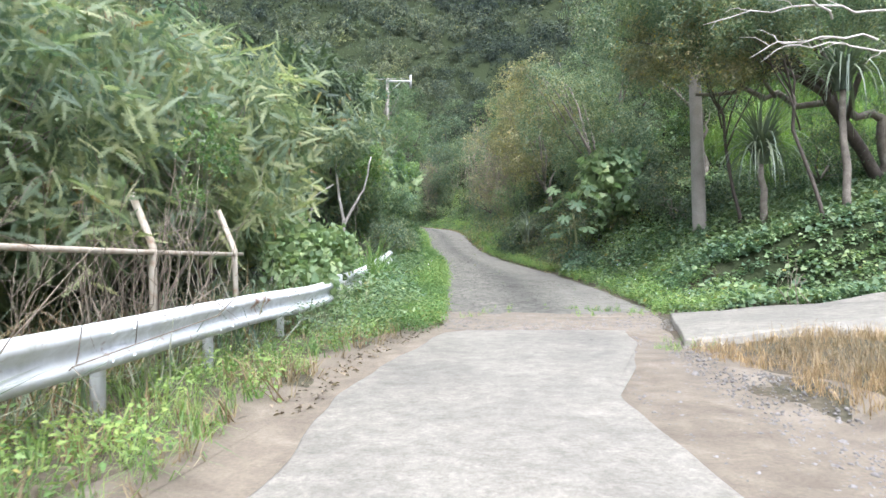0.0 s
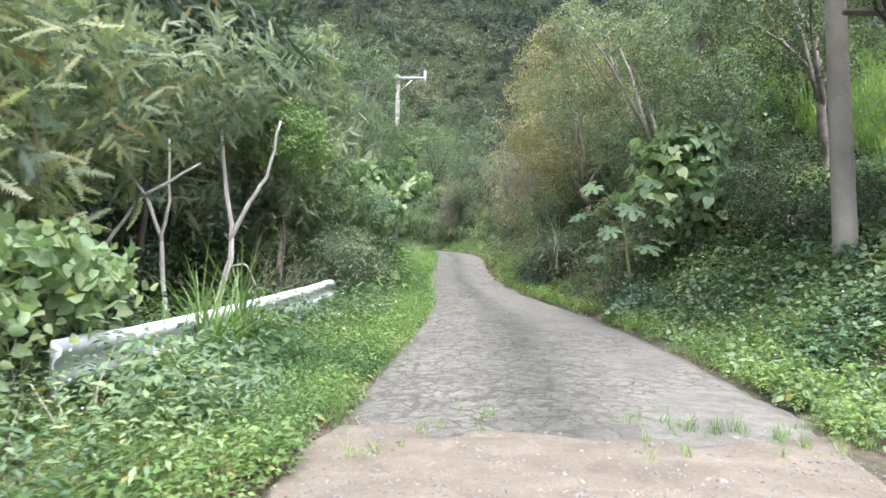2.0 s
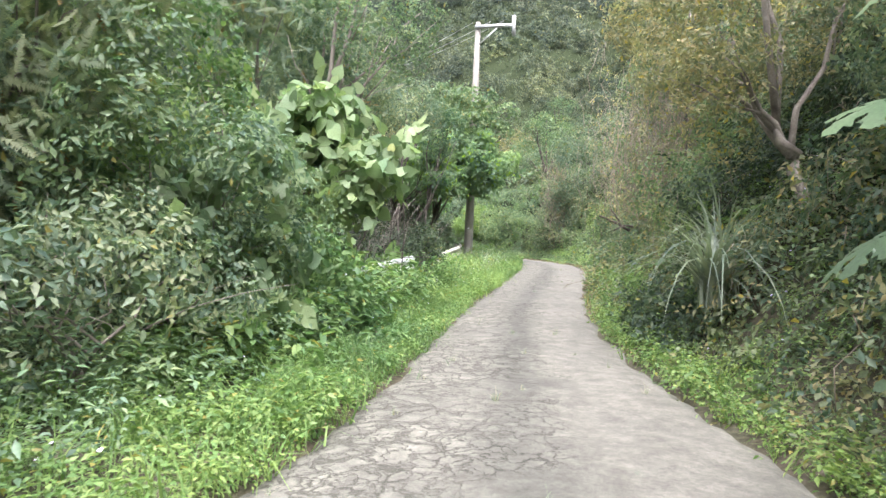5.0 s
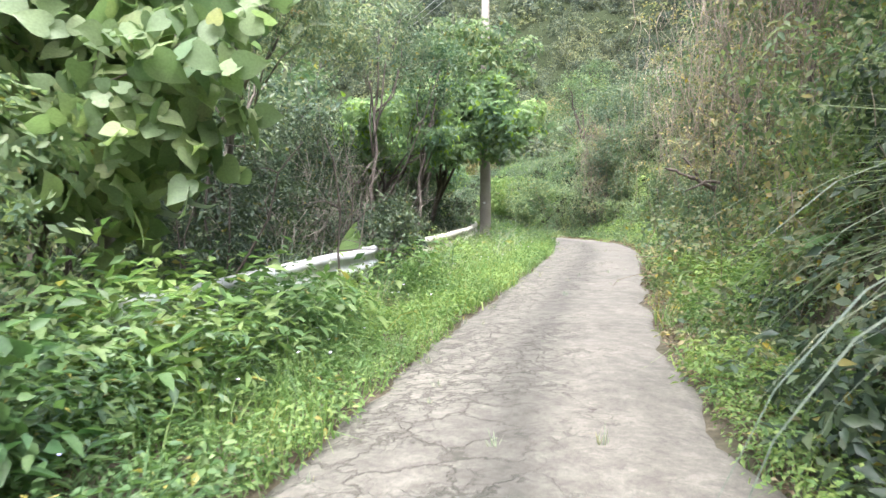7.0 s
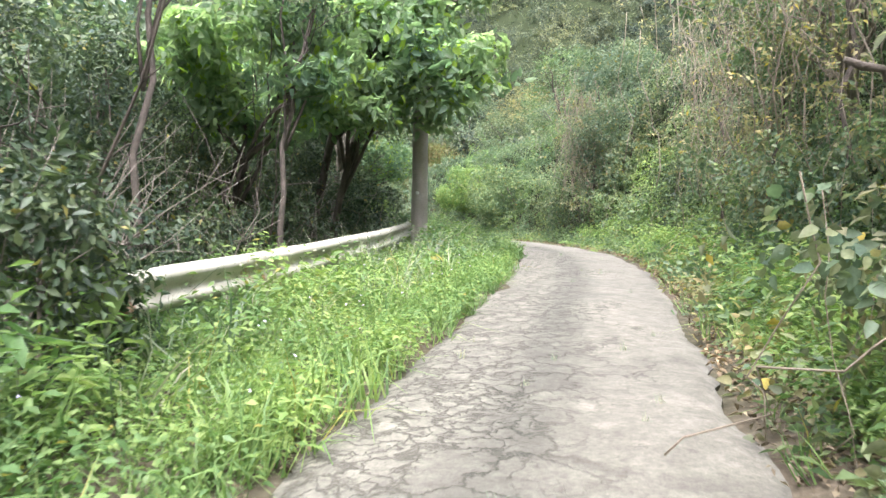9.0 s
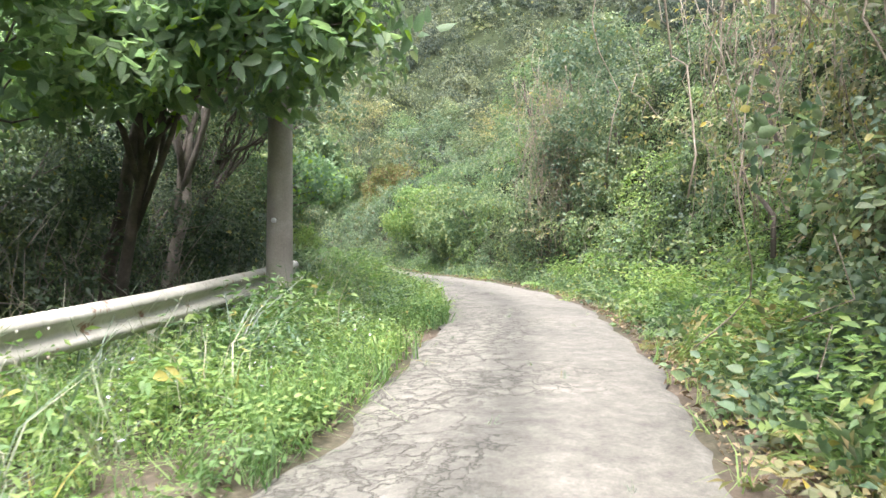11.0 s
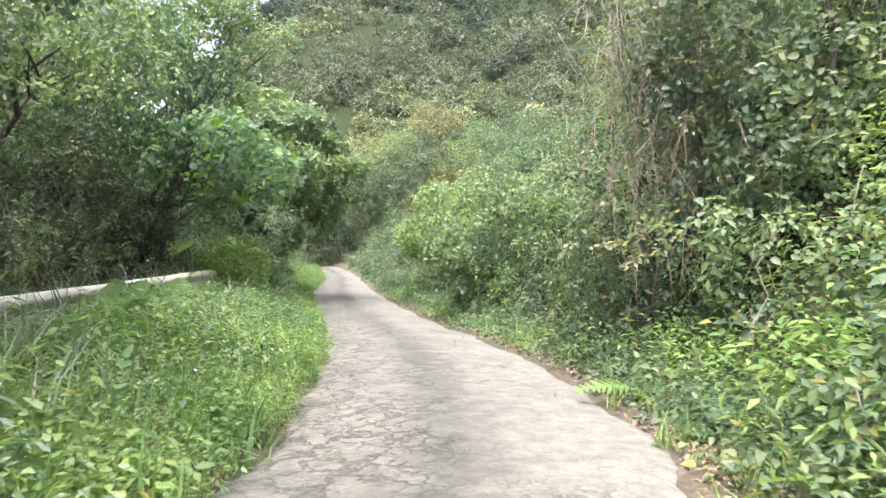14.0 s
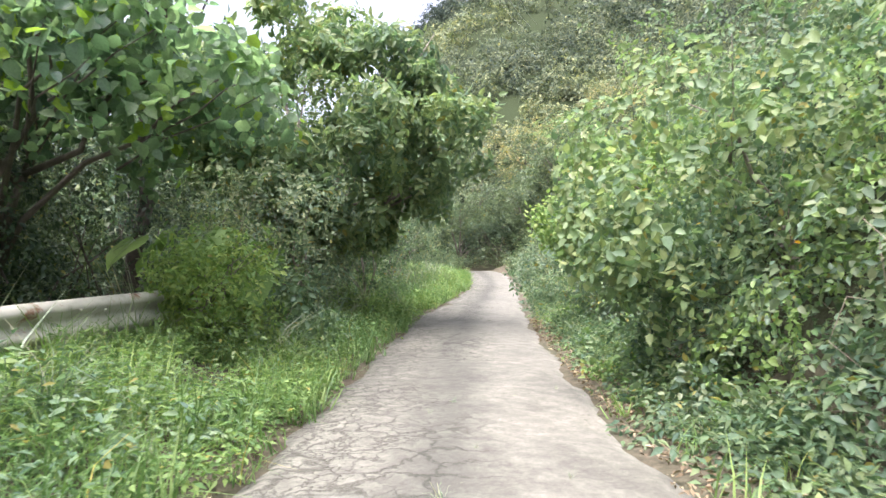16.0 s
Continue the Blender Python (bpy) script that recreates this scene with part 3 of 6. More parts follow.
# ---------------------------------------------------------------- ground and road
def build_ground():
    gx = np.concatenate([[-1600, -900, -500, -320, -220], np.arange(-160, -40, 6.0), np.arange(-40, -12, 1.2), np.arange(-12, 21, 0.35), np.arange(21, 40, 1.2), np.arange(40, 160, 6.0), [160, 220, 320, 500, 900, 1600]])
    gy = np.concatenate([[-1600, -900, -400, -200, -100, -60], np.arange(-40, -4, 2.0), np.arange(-4, 86, 0.4), np.arange(86, 120, 2.0), np.arange(120, 290, 7.0), [300, 400, 600, 1000, 1700]])
    X, Y = np.meshgrid(gx, gy)
    Z = ground(X.ravel(), Y.ravel())
    i, d = nearest(X.ravel(), Y.ravel())
    Z = Z - 0.05 * (np.abs(d) < SW[i] - 0.02) * (SY[i] > 13.5)
    V = np.stack([X.ravel(), Y.ravel(), Z], 1)
    a = (np.arange(len(gy) - 1)[:, None] * len(gx) + np.arange(len(gx) - 1)).ravel()
    F = np.stack([a, a + 1, a + 1 + len(gx), a + len(gx)], 1)
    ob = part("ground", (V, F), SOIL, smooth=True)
    # Mask off the lane: green cover with the shade of its gaps painted in.
    herb_shade = ob.data.attributes.new("herb_shade", "FLOAT", "POINT")
    herb_shade.data.foreach_set("value", np.clip((np.abs(d) - SW[i] - 0.7) / 1.5, 0, 1).astype(np.float32) * np.maximum(np.clip((Y.ravel() - 9.5) / 5, 0, 1), np.clip((-3 - X.ravel()) / 3, 0, 1)))
    tagged(ob, "brown forest soil rising into wooded banks and hills", "ground", kind="structure")


def build_road():
    n = 19
    ss = np.arange(12.9, 86.0, 0.14)
    u = np.linspace(-1, 1, n)
    V, A = [], []
    for k, s in enumerate(ss):
        cx, cy = np.interp(s, SY, SC[:, 0]), np.interp(s, SY, SC[:, 1])
        nx, ny, w, z = np.interp(s, SY, SN[:, 0]), np.interp(s, SY, SN[:, 1]), np.interp(s, SY, SW), np.interp(s, SY, SZ)
        jl, jr = 0.17 * noise.noise((s * 0.9, 3.0, 0)) + 0.06 * noise.noise((s * 4.0, 7.0, 0)), 0.17 * noise.noise((s * 0.9, 13.0, 0)) + 0.06 * noise.noise((s * 4.0, 17.0, 0))
        first = max(0.0, 1 - k / 9)
        for q in u:
            o = w * q + (jl if q < 0 else jr) * abs(q) ** 3
            back = first * (0.75 * noise.noise((q * 2.2, 1.0, 5.0)) + 0.25 * noise.noise((q * 7.0, 1.0, 2.0)))
            dz = 0.025 * noise.noise((s * 0.9, q * 2.0, 9.0)) + 0.008 * noise.noise((s * 3.0, q * 6.0, 2.0))
            V.append((cx + nx * o - back * ny, cy + ny * o + back * nx, z + 0.035 * (1 - q * q) + 0.012 + dz - (0.03 if abs(q) == 1 else 0) - 0.03 * first ** 3))
            A.append(q)
    m = len(V)
    a = (np.arange(len(ss) - 1)[:, None] * n + np.arange(n - 1)).ravel()
    F = np.stack([a, a + 1, a + 1 + n, a + n], 1)
    # skirts down both sides and at the broken end
    ring = [i * n for i in range(len(ss))][::-1] + list(range(0, n)) + [i * n + n - 1 for i in range(len(ss))]
    W = [(V[i][0], V[i][1], V[i][2] - 0.14) for i in ring]
    G = [(ring[j], ring[j + 1], m + j + 1, m + j) for j in range(len(ring) - 1)]
    ob = part("road", (np.array(V + W), np.vstack([F, np.array(G)])), ROAD, smooth=False)
    at_ = ob.data.attributes.new("across", "FLOAT", "POINT")
    at_.data.foreach_set("value", np.array(A + [A[i] for i in ring], np.float32))
    worn = np.interp([v[1] for v in V + W], [12, 14, 19, 23, 30, 40, 80], [0.02, 0.10, 0.11, -0.02, 0.04, 0.0, 0.02])
    ob.data.attributes.new("worn", "FLOAT", "POINT").data.foreach_set("value", worn.astype(np.float32))
    tagged(ob, "narrow cracked grey pavement of a hillside lane", "road", kind="structure")


def plate(name, outline, z, thick, mat, label, category, kind="structure", wob=0.06):
    """A flat slab with a slightly ragged outline and worn edges, following the ground."""
    pts = []
    m = len(outline)
    for i in range(m):
        a, b = np.array(outline[i], float), np.array(outline[(i + 1) % m], float)
        k = max(2, int(np.linalg.norm(b - a) / 0.22))
        for j in range(k):
            p = a + (b - a) * j / k
            pts.append(p + wob * np.array([noise.noise((p[0] * 1.7, p[1] * 1.7, 4.0)), noise.noise((p[0] * 1.7, p[1] * 1.7, 8.0))]))
    pts = np.array(pts)
    c = pts.mean(0)
    inner = c + (pts - c) * (1 - 0.03 / np.linalg.norm(pts - c, axis=1, keepdims=True))
    n = len(pts)
    g = ground(pts[:, 0], pts[:, 1])
    V = np.vstack([np.column_stack([pts, g + z - thick]), np.column_stack([pts, g + z - 0.012]), np.column_stack([inner, g + z]), [(*c, float(ground(c[0], c[1])[0]) + z)]])
    F = []
    for i in range(n):
        j = (i + 1) % n
        for r in (0, 1):
            F += [(r * n + i, r * n + j, (r + 1) * n + j), (r * n + i, (r + 1) * n + j, (r + 1) * n + i)]
        F.append((2 * n + i, 2 * n + j, 3 * n))
    ob = part(name, (V, np.array(F)), mat)
    return tagged(ob, label, category, kind=kind)


build_ground()
build_road()
plate("pavement_patch", [(-1.0, -4), (-0.98, 3), (-0.9, 6.0), (-0.62, 7.6), (0.0, 10.2), (0.4, 10.55), (2.75, 10.5), (2.5, 9.0), (1.98, 7.2), (1.55, 6.2), (1.5, 5.0), (1.45, -4)], 0.03, 0.1, SLAB, "pale worn concrete apron at the lane's mouth", "pavement")
plate("pavement_side", [(3.05, 8.75), (4.0, 12.25), (9.0, 12.5), (16.0, 12.6), (16.0, 8.2), (9.0, 8.5)], 0.10, 0.25, SLAB, "pale concrete slab of a side driveway", "pavement", wob=0.03)
plate("dirt_patch", [(1.2, -4), (1.3, 5.0), (1.9, 9.7), (3.2, 9.5), (3.3, 7.6), (3.6, -4)], 0.012, 0.06, DIRT, "sandy brown dirt strewn with gravel", "dirt", wob=0.12)
plate("dirt_patch", [(-0.1, 9.8), (0.0, 13.3), (2.0, 13.5), (4.15, 13.3), (3.75, 12.1), (3.1, 9.3), (1.5, 9.3)], 0.017, 0.06, DIRT, "sandy brown dirt before the broken pavement edge", "dirt", wob=0.12)


plate("dirt_patch", [(-1.9, 1.0), (-1.75, 6.0), (-1.45, 8.2), (-0.9, 10.0), (-0.3, 11.4), (0.05, 11.2), (0.1, 10.3), (-0.55, 7.8), (-0.85, 6.0), (-0.95, 1.0)], 0.008, 0.06, DIRT, "sandy brown dirt between grass and concrete", "dirt", wob=0.14)


# ---------------------------------------------------------------- road furniture
W_PROFILE = [(0.0, 0.355), (0.04, 0.345), (0.08, 0.30), (0.08, 0.255), (0.02, 0.20), (0.02, 0.155), (0.08, 0.10), (0.08, 0.055), (0.04, 0.01), (0.0, 0.0)]


def guardrail(line, label, top=0.80, tops=None, paint=PAINT):
    """A W-beam barrier along a line of (x, y), its face towards the road, on round posts."""
    line = np.array(line, float)
    seg = np.r_[0, np.cumsum(np.linalg.norm(np.diff(line, axis=0), axis=1))]
    ss = np.arange(0, seg[-1], 0.5)
    ss = np.r_[ss, seg[-1]]
    px, py = np.interp(ss, seg, line[:, 0]), np.interp(ss, seg, line[:, 1])
    i, _ = nearest(px, py)
    base = SZ[i] + 0.01 if tops is None else np.interp(ss, seg, tops) - top
    t = unit(np.gradient(np.stack([px, py], 1), axis=0))
    nrm = np.stack([t[:, 1], -t[:, 0]], 1)
    thing = new("guardrail")
    thing.location = (px[0], py[0], base[0])
    o = np.array(thing.location)
    prof = W_PROFILE + [(u - 0.006, v) for u, v in W_PROFILE[::-1]]
    k = len(prof)
    V = []
    for j in range(len(ss)):
        z0 = base[j] + top - 0.355 + 0.012 * noise.noise((px[j] * 0.7, py[j] * 0.7, 1.0))
        side = 0.02 * noise.noise((px[j] * 0.5, py[j] * 0.5, 6.0))
        for u, v in prof:
            V.append((px[j] + nrm[j, 0] * (u + side), py[j] + nrm[j, 1] * (u + side), z0 + v))
    F = []
    for j in range(len(ss) - 1):
        for q in range(k):
            a, b = j * k + q, j * k + (q + 1) % k
            F.append((a, b, b + k, a + k))
    for j0 in (0, (len(ss) - 1) * k):
        for q in range(k // 2 - 1):
            F.append((j0 + q, j0 + q + 1, j0 + k - 2 - q, j0 + k - 1 - q))
    part("beam", (np.array(V) - o, np.array(F)), paint, thing)
    for s in np.arange(0.25, seg[-1], 2.0):
        x, y = np.interp(s, seg, line[:, 0]), np.interp(s, seg, line[:, 1])
        j = int(np.argmin(abs(ss - s)))
        g = float(ground(x, y)[0])
        bx, by = x - nrm[j, 0] * 0.12, y - nrm[j, 1] * 0.12
        zt = base[j] + top - 0.03
        p = part("post", tube(np.array([(bx, by, g - 0.3), (bx, by, zt - 0.02), (bx, by, zt)]) - o, [0.057, 0.057, 0.05], 12), paint, thing, smooth=True)
        part("bracket", tube(np.array([(bx, by, zt - 0.15), (x - nrm[j, 0] * 0.008, y - nrm[j, 1] * 0.008, zt - 0.15)]) - o, 0.035, 8), paint, p)
        for ds in (-0.16, 0.16):
            for v in (0.27, 0.06):
                u = 0.083
                c = np.array((x + t[j, 0] * ds + nrm[j, 0] * u, y + t[j, 1] * ds + nrm[j, 1] * u, zt - 0.325 + v))
                n3 = np.array((nrm[j, 0], nrm[j, 1], 0))
                part("bolt", tube(np.array([c - n3 * 0.006, c + n3 * 0.008, c + n3 * 0.012]) - o, [0.014, 0.014, 0.007], 8), paint, p)
    return tagged(thing, label, "guardrail", "lane barriers")


guardrail([(-2.6, -3.0), (-2.56, 3.9), (-2.47, 5.6), (-2.26, 8.1), (-1.92, 9.9), (-1.85, 11.2)], "white painted steel guardrail with rust streaks beside grass", 0.73)
guardrail([(-1.75, 12.2), (-1.62, 14.2), (-1.6, 17.0), (-1.53, 20.1)], "white steel guardrail half hidden in weeds", 0.82)
guardrail([(-2.1, 28.0), (-2.35, 31.0), (-2.62, 33.4), (-2.72, 34.3)], "white steel guardrail in tall roadside grass", 0.78)
guardrail([(-2.72, 35.3), (-2.95, 38.5), (-3.55, 43.0), (-4.1, 46.1), (-4.72, 48.5)], "weathered white guardrail stained with rust behind a pole", 0.80, (2.37, 2.63, 3.0, 3.28, 3.49), PAINT_STAINED)
guardrail([(-5.3, 49.8), (-6.7, 52.2), (-8.2, 55.2), (-9.6, 58.05)], "dirty cream guardrail with mossy lower edge", 0.80, (3.62, 3.82, 4.1, 4.39), PAINT_STAINED)


def pipe_fence():
    """Galvanised pipe fence: posts with inward-bent tops and one rail."""
    thing = new("pipe_fence")
    o = np.array((-2.81, 6.73, float(ground(-2.81, 6.73)[0])))
    thing.location = o
    ys = [2.25, 4.49, 6.73, 8.97]
    for y in ys:
        x = -2.81 - 0.054 * (6.73 - y)
        g = float(ground(x, y)[0])
        zj = 1.27 - 0.02 * (y - 6.73)
        lean = 0.01 * (y - 5)
        p = np.array([(x + lean, y, g - 0.3), (x, y, zj - 0.1), (x, y, zj + 0.02), (x - 0.035, y + 0.01, zj + 0.11), (x - 0.21, y + 0.01, zj + 0.54)])
        part("post", tube(p - o, [0.038, 0.038, 0.038, 0.036, 0.034], 10), PIPE, thing, "rust-stained bent pipe post", smooth=True)
    a, b = (-3.05, 2.0, 1.36), (-2.67, 9.25, 1.20)
    part("rail", tube(bent(a, b, -0.02, 8) - o, 0.026, 10), PIPE, thing, smooth=True)
    tagged(thing, "rusty galvanised pipe fence overgrown with dry grass", "fence")


pipe_fence()


def utility_pole(x, y, top, r0, r1, tip, label, arm=False):
    """A tapered concrete pole; tip: how far its top leans over."""
    thing = new("utility_pole")
    g = float(ground(x, y)[0])
    thing.location = (x, y, g)
    h = top - g
    ts = np.array([-0.4 / h, 0, 0.25, 0.5, 0.75, 0.995, 1.0])
    p = np.stack([tip * ts, 0 * ts, h * ts], 1)
    part("shaft", tube(p, [r0, r0, *(r0 + (r1 - r0) * np.array([0.25, 0.5, 0.75, 1.0])), r1 * 0.7], 20), CONCRETE_POLE, thing, smooth=True)
    if arm:
        z = h - 0.25
        c = np.array((tip * z / h, 0, z))
        part("crossarm", box(c[0] - 0.10, c[0] + 1.5, -0.22, -0.10, z - 0.06, z + 0.06, 0.01), STEEL, thing, "pale steel crossarm")
        part("brace", tube([c + (0.1, -0.16, -0.75), c + (0.85, -0.16, -0.07)], 0.03, 6), STEEL, thing)
        part("end_plate", box(c[0] + 1.46, c[0] + 1.60, -0.22, -0.08, z - 0.45, z + 0.40, 0.015), STEEL, thing, "pale upright fuse box on the arm's end")
        a = 3.93 - g
        part("tag", tube([(0.02, -r0 * 0.92, a), (0.02, -r0 - 0.012, a)], 0.035, 12), TAG, thing, "small round white tag")
    return tagged(thing, label, "utility pole", "utility poles")


utility_pole(-3.76, 46.1, 12.6, 0.185, 0.11, 0.10, "grey concrete utility pole with a crossarm beside a guardrail", True)
utility_pole(6.9, 18.7, 9.6, 0.185, 0.125, -0.24, "grey concrete utility pole among creepers under a tree")


# ---------------------------------------------------------------- plants: templates
FEATHER = [feather_sprig(s) for s in (1, 2, 3)]
BUSH_SPRIG = [sprig(10, 0.34, 0.080, 0.038, s) for s in (4, 5, 6)]
VINE_SPRIG = [sprig(8, 0.34, 0.092, 0.062, s, kind=oval_leaf, fan=1.2, droop=0.35) for s in (7, 8, 9)]
VINE_BIG = [sprig(6, 0.38, 0.14, 0.105, s, kind=oval_leaf, fan=1.2, droop=0.4) for s in (10, 11)]
BROAD_SPRIG = [sprig(7, 0.55, 0.175, 0.15, s, kind=heart_leaf, fan=1.0, droop=0.45, hang=0.5) for s in (12, 13)]
FEATHER_FINE = [feather_sprig(s, 18, 0.036) for s in (1, 2, 3)]
HERB = [weed(16, 0.5, 0.17, 0.075, s, kind=oval_leaf) for s in (51, 52, 53)]
HEART_HERB = [weed(6, 0.55, 0.22, 0.20, s, kind=heart_leaf) for s in (54, 55)]
DROOP_SPRIG = [sprig(8, 0.40, 0.20, 0.10, s, kind=oval_leaf, fan=1.3, droop=0.8, hang=0.5) for s in (14, 15)]
FAR_SPRIG = [sprig(6, 0.6, 0.28, 0.19, s, fan=1.3) for s in (16, 17, 18)]
BACK_SPRIG = [sprig(8, 0.6, 0.17, 0.09, s, fan=1.2) for s in (41, 42, 43)]
WEED = [weed(22, 0.27, 0.056, 0.028, s) for s in (20, 21, 22)]
WEED_TALL = [weed(38, 0.55, 0.078, 0.032, s) for s in (23, 24)]
CREEPER = [weed(11, 0.30, 0.125, 0.11, s, kind=oval_leaf) for s in (25, 26)]
GRASS = [tuft(13, 0.42, 0.012, s) for s in (27, 28, 29)]
GRASS_TALL = [tuft(11, 0.85, 0.014, s) for s in (30, 31)]
DRY_TUFT = [tuft(12, 0.34, 0.008, s, (0.1, 1.3), 0.07) for s in (32, 33)]
FERN = [join(*[(lambda g, a: (g[0] @ np.array([(math.cos(a), math.sin(a), 0), (-math.sin(a), math.cos(a), 0), (0, 0, 1)]), g[1]))(frond(11, 0.5, 0.13, s + k, 0.35), k * 2.2 + 0.3) for k in range(3)]) for s in (34, 38)]


def random_turns(n, tilt=0.25):
    """Upright turns with a random bearing and a slight tilt."""
    a = rng.uniform(0, 2 * np.pi, n)
    d = np.stack([np.cos(a), np.sin(a), rng.normal(0, tilt, n)], 1)
    up = np.stack([rng.normal(0, tilt, n), rng.normal(0, tilt, n), np.ones(n)], 1)
    return frames(d, up)


def spread(templates, pos, R, scale):
    """Divide the places among the templates."""
    out = []
    which = rng.integers(0, len(templates), len(pos))
    for k, g in enumerate(templates):
        m = which == k
        if m.any():
            out.append(scatter(g, pos[m], R[m], scale[m]))
    return join(*out)


def lumps(n, centre, radii, count, size, droop=0.0, open_below=1.1, flat=0.75):
    """Places on the shells of many lumps that together fill an uneven ellipsoid; also the way out of each lump."""
    centre, radii = np.array(centre, float), np.array(radii, float)
    c = unit(rng.normal(0, 1, (count, 3))) * rng.uniform(0.35, 1.0, (count, 1)) ** 0.6
    c[:, 2] = np.where(c[:, 2] < -open_below, -c[:, 2] * 0.6, c[:, 2])
    cc = centre + c * radii
    k = rng.integers(0, count, n)
    sz = size * rng.uniform(0.6, 1.3, count)
    d = unit(rng.normal(0, 1, (n, 3)) + c[k] * 0.5 + (0, 0, 0.25))
    p = cc[k] + d * (sz[k] * rng.uniform(0.55, 1.1, n) ** 0.7)[:, None] * (1, 1, flat)
    d = d + (0, 0, -droop)
    return p, d, cc


def crown_geo(templates, n, centre, radii, count, size, scale=1.0, droop=0.2, open_below=1.1, flat=0.75):
    p, d, cc = lumps(n, centre, radii, count, size, droop, open_below, flat)
    out = unit(d + (0, 0, droop))
    side = rng.normal(0, 1, d.shape)
    side -= out * (side * out).sum(1, keepdims=True)
    way = unit(side) + out * 0.35 + (0, 0, -droop)
    return spread(templates, p, frames(way, out + (0, 0, 0.35) + rng.normal(0, 0.28, d.shape)), scale * rng.uniform(0.75, 1.25, n)), cc


def limbs(base, fork, tips, r, wob=0.08):
    """A trunk up to its fork and tapered limbs out to the tips."""
    base, fork = np.array(base, float), np.array(fork, float)
    geos = [tube(bent(base, fork, 0, 7, wob * 0.6), np.r_[np.linspace(r, r * 0.72, 6), r * 0.2], 9)]
    for t in tips:
        t = np.array(t, float)
        k = rng.uniform(0.55, 1.0)
        start = base + (fork - base) * k
        geos.append(tube(bent(start, t, 0.12 * np.linalg.norm(t - start), 6, wob), np.linspace(r * 0.5, r * 0.1, 6), 6))
        for _ in range(2):
            q = start + (t - start) * rng.uniform(0.4, 0.8)
            e = t + rng.normal(0, 0.35, 3)
            geos.append(tube(bent(q, e, 0.05, 4, wob * 0.5), np.linspace(r * 0.18, r * 0.05, 4), 5))
    return join(*geos)


def plant_tree(name, x, y, crown, templates, leafmat, n, count, size, label, category="tree", r=0.1, bark=BARK, scale=1.0, droop=0.2, fork=0.5, limb_count=6, sink=0.05, group="", open_below=1.1, flat=0.75):
    """A tree or shrub at (x, y): crown = (dx, dy, height of the middle, rx, ry, rz)."""
    g = float(ground(x, y)[0])
    dx, dy, hz, rx, ry, rz = crown
    leaves, cc = crown_geo(templates, n, (dx, dy, hz), (rx, ry, rz), count, size, scale, droop, open_below, flat)
    tips = cc[rng.permutation(len(cc))[:limb_count]]
    wood = limbs((0, 0, -0.25), (dx * fork, dy * fork, max(0.3, (hz - rz) * 0.9 + 0.2)), tips, r)
    thing = new(name)
    thing.location = (x, y, g - sink)
    part("trunk", wood, bark, thing, smooth=True)
    part("crown", leaves, leafmat, thing, smooth=templates is BROAD_SPRIG)
    return tagged(thing, label, category, group)


def tree_under(name, x, y, crown, *rest, **more):
    """A tree rooted at (x, y) whose crown's middle lies at a given place: crown = (x, y, z, rx, ry, rz)."""
    cx, cy, cz, rx, ry, rz = crown
    g = float(ground(x, y)[0])
    return plant_tree(name, x, y, (cx - x, cy - y, cz - g, rx, ry, rz), *rest, **more)


def plants(name, templates, mat, s0, s1, d0, d1, per_m2, label, category, scale=1.0, lift=0.0, tilt=0.25, keep=None, power=1.0, sparse=-0.45):
    """Countless small plants on a stretch of the verge, between two distances from the road's edge."""
    n = int(abs(s1 - s0) * abs(d1 - d0) * per_m2)
    s = rng.uniform(s0, s1, n)
    d = d0 + (d1 - d0) * rng.uniform(0, 1, n) ** power
    x, y = at(s, d)
    if keep is not None:
        m = keep(x, y, s, d)
        x, y = x[m], y[m]
    clump = np.array([noise.noise((a * 0.9, b * 0.9, 3.0)) for a, b in zip(x, y)])
    m = clump > sparse
    x, y, clump = x[m], y[m], clump[m]
    p = on_ground(x, y, lift)
    sc = scale * rng.uniform(0.6, 1.25, len(x)) * (1 + 0.5 * clump)
    ob = part(name, spread(templates, p, random_turns(len(x), tilt), sc), mat)
    return tagged(ob, label, category, kind="stuff")


